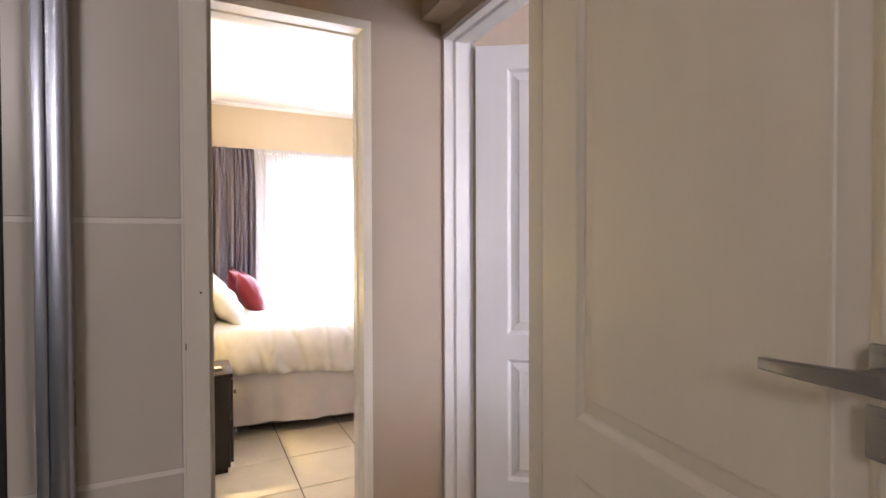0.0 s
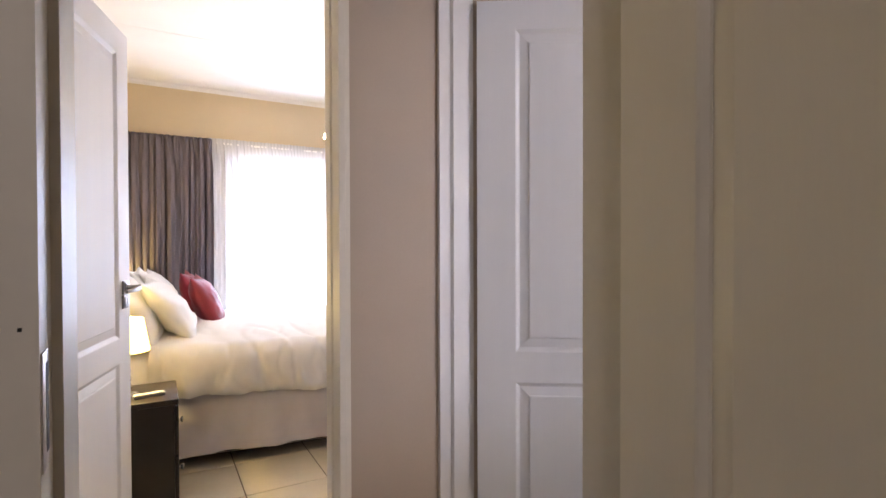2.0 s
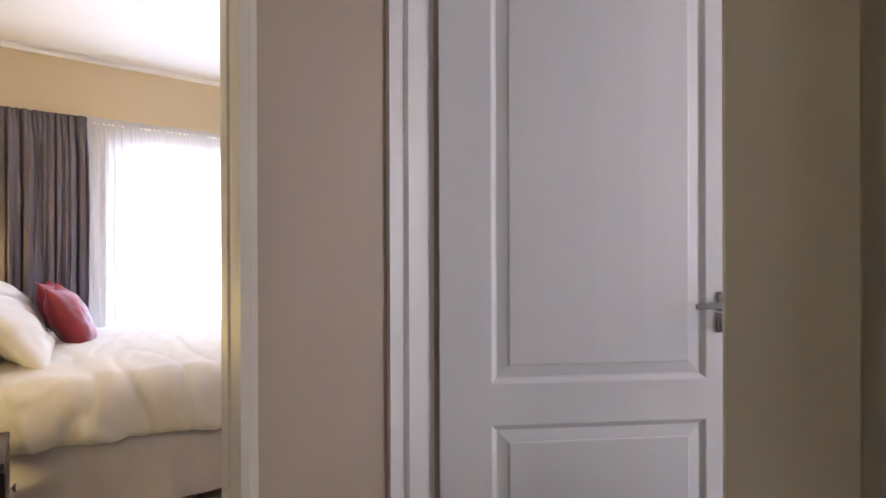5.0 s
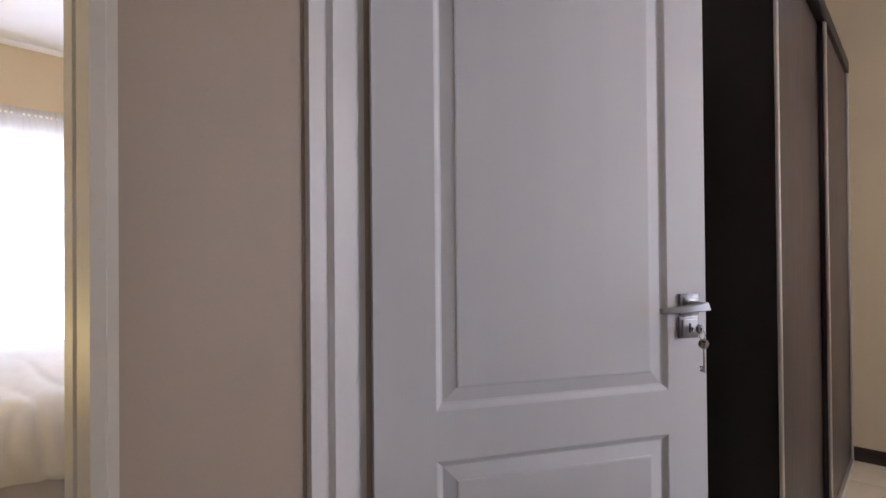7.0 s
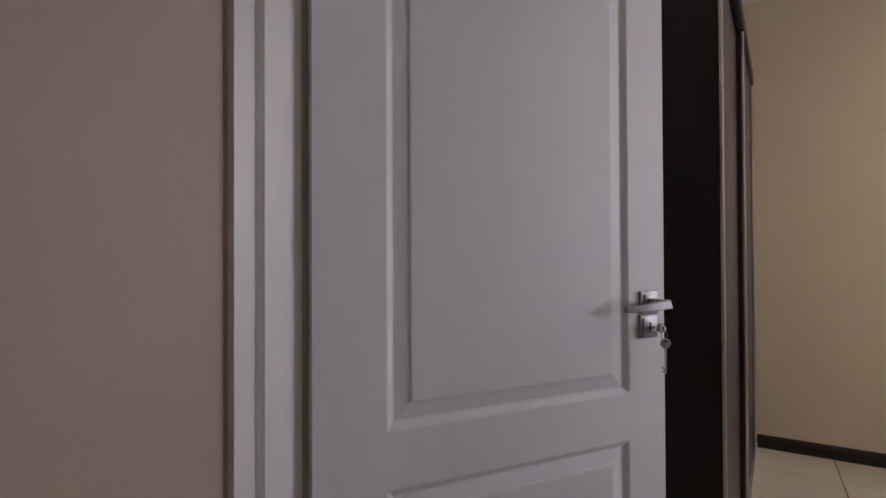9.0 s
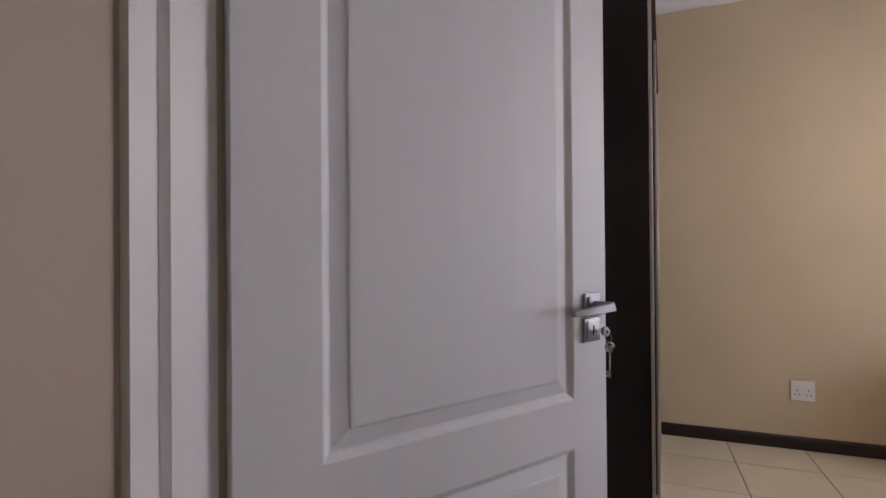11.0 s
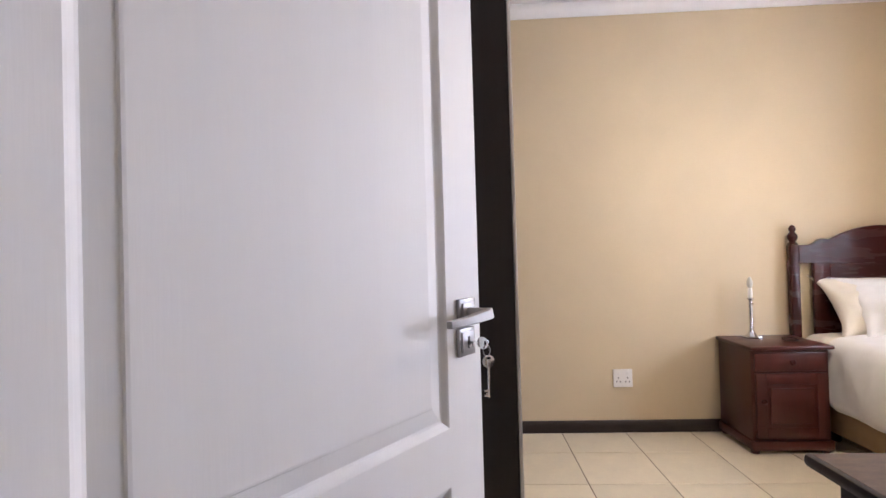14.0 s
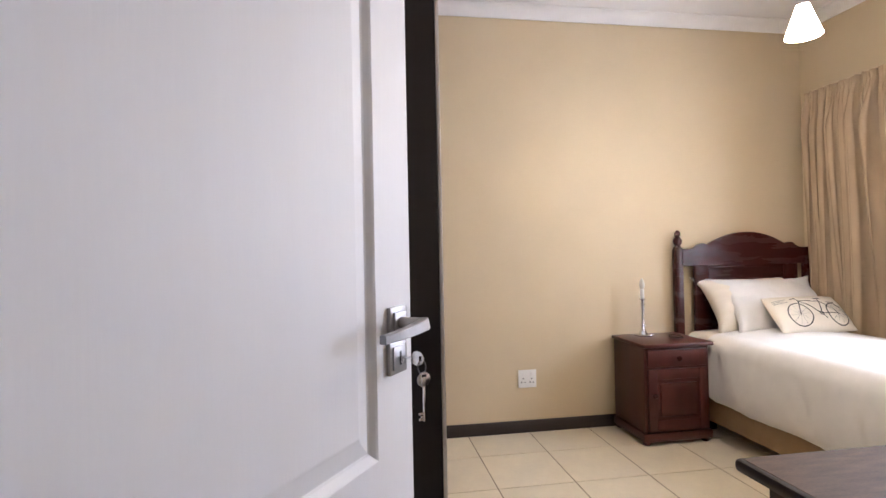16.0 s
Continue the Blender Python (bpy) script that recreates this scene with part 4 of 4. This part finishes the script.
cushion = pillow("cushion", 0.49, 0.28, 0.14, 25, CREAM, CM, "cream scatter cushion printed with a black bicycle", "cushion", pinch=0.10, wrinkle=0.006)


def stroke(points, width, f, w, h):
    """A printed line on the cushion's front, from points in metres round its middle."""
    bm = bmesh.new()
    up = []
    for i, (a, b) in enumerate(points):
        p, q = points[max(i - 1, 0)], points[min(i + 1, len(points) - 1)]
        dx, dz = q[0] - p[0], q[1] - p[1]
        n = math.hypot(dx, dz) or 1
        row = []
        for s in (-1, 1):
            u, v = (a - dz / n * width / 2 * s) / w + 0.5, (b + dx / n * width / 2 * s) / h + 0.5
            c = f(min(max(u, 0), 1), min(max(v, 0), 1), -1)
            row.append(bm.verts.new((c.x, c.y - 0.0015, c.z)))
        up.append(row)
    for a, b in zip(up, up[1:]):
        bm.faces.new((a[0], a[1], b[1], b[0]))
    return bm


def line(a, b, n=10):
    return [(a[0] + (b[0] - a[0]) * i / n, a[1] + (b[1] - a[1]) * i / n) for i in range(n + 1)]


def round_(cx, cz, r, n=36):
    return [(cx + r * math.cos(2 * math.pi * i / n), cz + r * math.sin(2 * math.pi * i / n)) for i in range(n + 1)]


cf = pillow_surface(0.49, 0.28, 0.14, 25, pinch=0.10, wrinkle=0.006)
L, R, B, S, H = (-0.125, -0.045), (0.165, -0.045), (0.035, -0.045), (0.075, 0.055), (-0.085, 0.060)
bike = [(round_(*L, 0.082), 0.0065), (round_(*R, 0.082), 0.0065), (round_(*B, 0.014), 0.005), (line(B, S), 0.006), (line(S, H), 0.006), (line(H, B), 0.006), (line(L, H), 0.006),
        (line(R, S), 0.005), (line(R, B), 0.005), (line(H, (-0.095, 0.088)), 0.005), (line((-0.125, 0.086), (-0.080, 0.094)), 0.006), (line(S, (0.080, 0.080)), 0.005),
        (line((0.052, 0.084), (0.112, 0.086)), 0.010), (line((0.13, 0.050), (0.205, 0.050)), 0.007), (line((0.035, -0.045), (0.055, -0.085)), 0.005)]
bike += [(line(c, (c[0] + 0.077 * math.cos(k * math.pi / 5), c[1] + 0.077 * math.sin(k * math.pi / 5)), 5), 0.0012) for c in (L, R) for k in range(10)]
bike += [(line((-0.26, 0.085 - 0.014 * i), (-0.16 - 0.02 * (i % 2), 0.085 - 0.014 * i), 6), 0.003) for i in range(3)]
pr = bmesh.new()
for pts, wd_ in bike:
    b2 = stroke([(0.81 * p[0], 0.91 * p[1]) for p in pts], wd_, cf, 0.49, 0.28)
    me_tmp = bpy.data.meshes.new("tmp")
    b2.to_mesh(me_tmp)
    b2.free()
    pr.from_mesh(me_tmp)
    bpy.data.meshes.remove(me_tmp)
part("bicycle_print", pr, INK, cushion, "black printed bicycle", smooth=180)

# desk against the hall wall
dk = thing("desk", "dark walnut desk with rounded top edge against the wall", "desk", pose(0, 0, 0))
top_ = part("desktop", box(0.015, 0.672, -2.30, -1.048, 0.738, 0.763, bevel=0.009), WENGE, dk)
part("veneer", box(0.026, 0.661, -2.289, -1.059, 0.7625, 0.7637), DESKW, top_, "brown walnut veneer")
part("side_panel", box(0.05, 0.635, -1.117, -1.090, 0, 0.7378, bevel=0.002), WENGE, dk)
part("side_panel", box(0.05, 0.635, -2.255, -2.228, 0, 0.7378, bevel=0.002), WENGE, dk)
part("back_panel", box(0.61, 0.6345, -2.2275, -1.1175, 0.10, 0.7378), WENGE, dk)

pd2 = pendant(pose(1.56, -2.105, 1.992), CE2 - 1.992, "lit white glass pendant lamp hanging from the ceiling")

# ---- bathroom ----
sp = thing("shower_screen", "frameless glass shower screen with a polished metal wall post", "shower screen", pose(0, 0, 0))
bm = bmesh.new()
add_box(bm, -1.246, -1.231, -0.984, -0.947, 0.0, 1.98, 0.003)
add_box(bm, -1.2305, -1.206, -0.990, -0.947, 0.0, 1.98, 0.007)
part("wall_post", bm, POSTM, sp, "polished metal post")
gp = part("glass_pane", box(-1.300, -1.292, -1.75, -1.02, 0.02, 1.95, bevel=0.001), GLASS, sp)
gp.visible_shadow = False
# the dark look of the glass's end edge, added as a black strip
part("glass_edge", box(-1.281, -1.2725, -1.003, -0.995, 0.0205, 1.95, bevel=0.001), SLOT, sp, "dark end edge of the glass, drawn as a thin black strip")
part("floor_channel", box(-1.308, -1.268, -1.76, -0.96, 0.0, 0.02, bevel=0.003), CHROME, sp)

# ---- tiles ----
def tile_mesh(name, w, h, d, mat, gap=0.004):
    """A flat tile with eased edges, its face at z = 0."""
    bm = box(gap / 2, w - gap / 2, gap / 2, h - gap / 2, -d, 0)
    es = [e for e in bm.edges if all(abs(v.co.z) < 1e-6 for v in e.verts)]
    bmesh.ops.bevel(bm, geom=es, offset=0.0012, segments=1, affect='EDGES')
    return mesh_of(name, bm, mat)


def lay(area, ox, oy, size, floor_ob, me):
    x0, x1, y0, y1 = area
    i0, i1 = math.floor((x0 - ox) / size + 1e-6), math.ceil((x1 - ox) / size - 1e-6)
    j0, j1 = math.floor((y0 - oy) / size + 1e-6), math.ceil((y1 - oy) / size - 1e-6)
    for i in range(i0, i1):
        for j in range(j0, j1):
            ob = new("tile", me)
            ob.parent = floor_ob
            ob.location = (ox + i * size, oy + j * size, random.uniform(-0.0004, 0.0))


floor_ob = bpy.data.objects["floor"]
FT = tile_mesh("floor_tile", 0.40, 0.40, 0.012, FTILE, 0.0055)
lay((0.0, 2.966, -3.46, 0.03), 2.631, -0.997, 0.40, floor_ob, FT)
lay((-1.3, 2.4, 0.33, 3.4), -0.586, 0.73, 0.40, floor_ob, FT)
lay((-2.65, -0.38, -3.45, -0.0), -0.586, -0.07 - 0.4, 0.40, floor_ob, FT)

wb = bpy.data.objects["wall_bathroom"]
bed_g = structure("wall_bathroom_grout", [(-2.5, -1.0675, WC1 - 0.009, WC1 - 0.0005, 0, CEH)], BGROUT)
BT = tile_mesh("wall_tile", 0.60, 0.388, 0.008, BTILE, 0.008)
for i in range(3):
    for j in range(-1, 5):
        ob = new("tile", BT)
        ob.parent = bed_g
        ob.matrix_local = pose(-1.0675 - 0.6 * (i + 1), WC1 - 0.0105, 1.262 + 0.388 * (j - 2), 90, 0, 0)
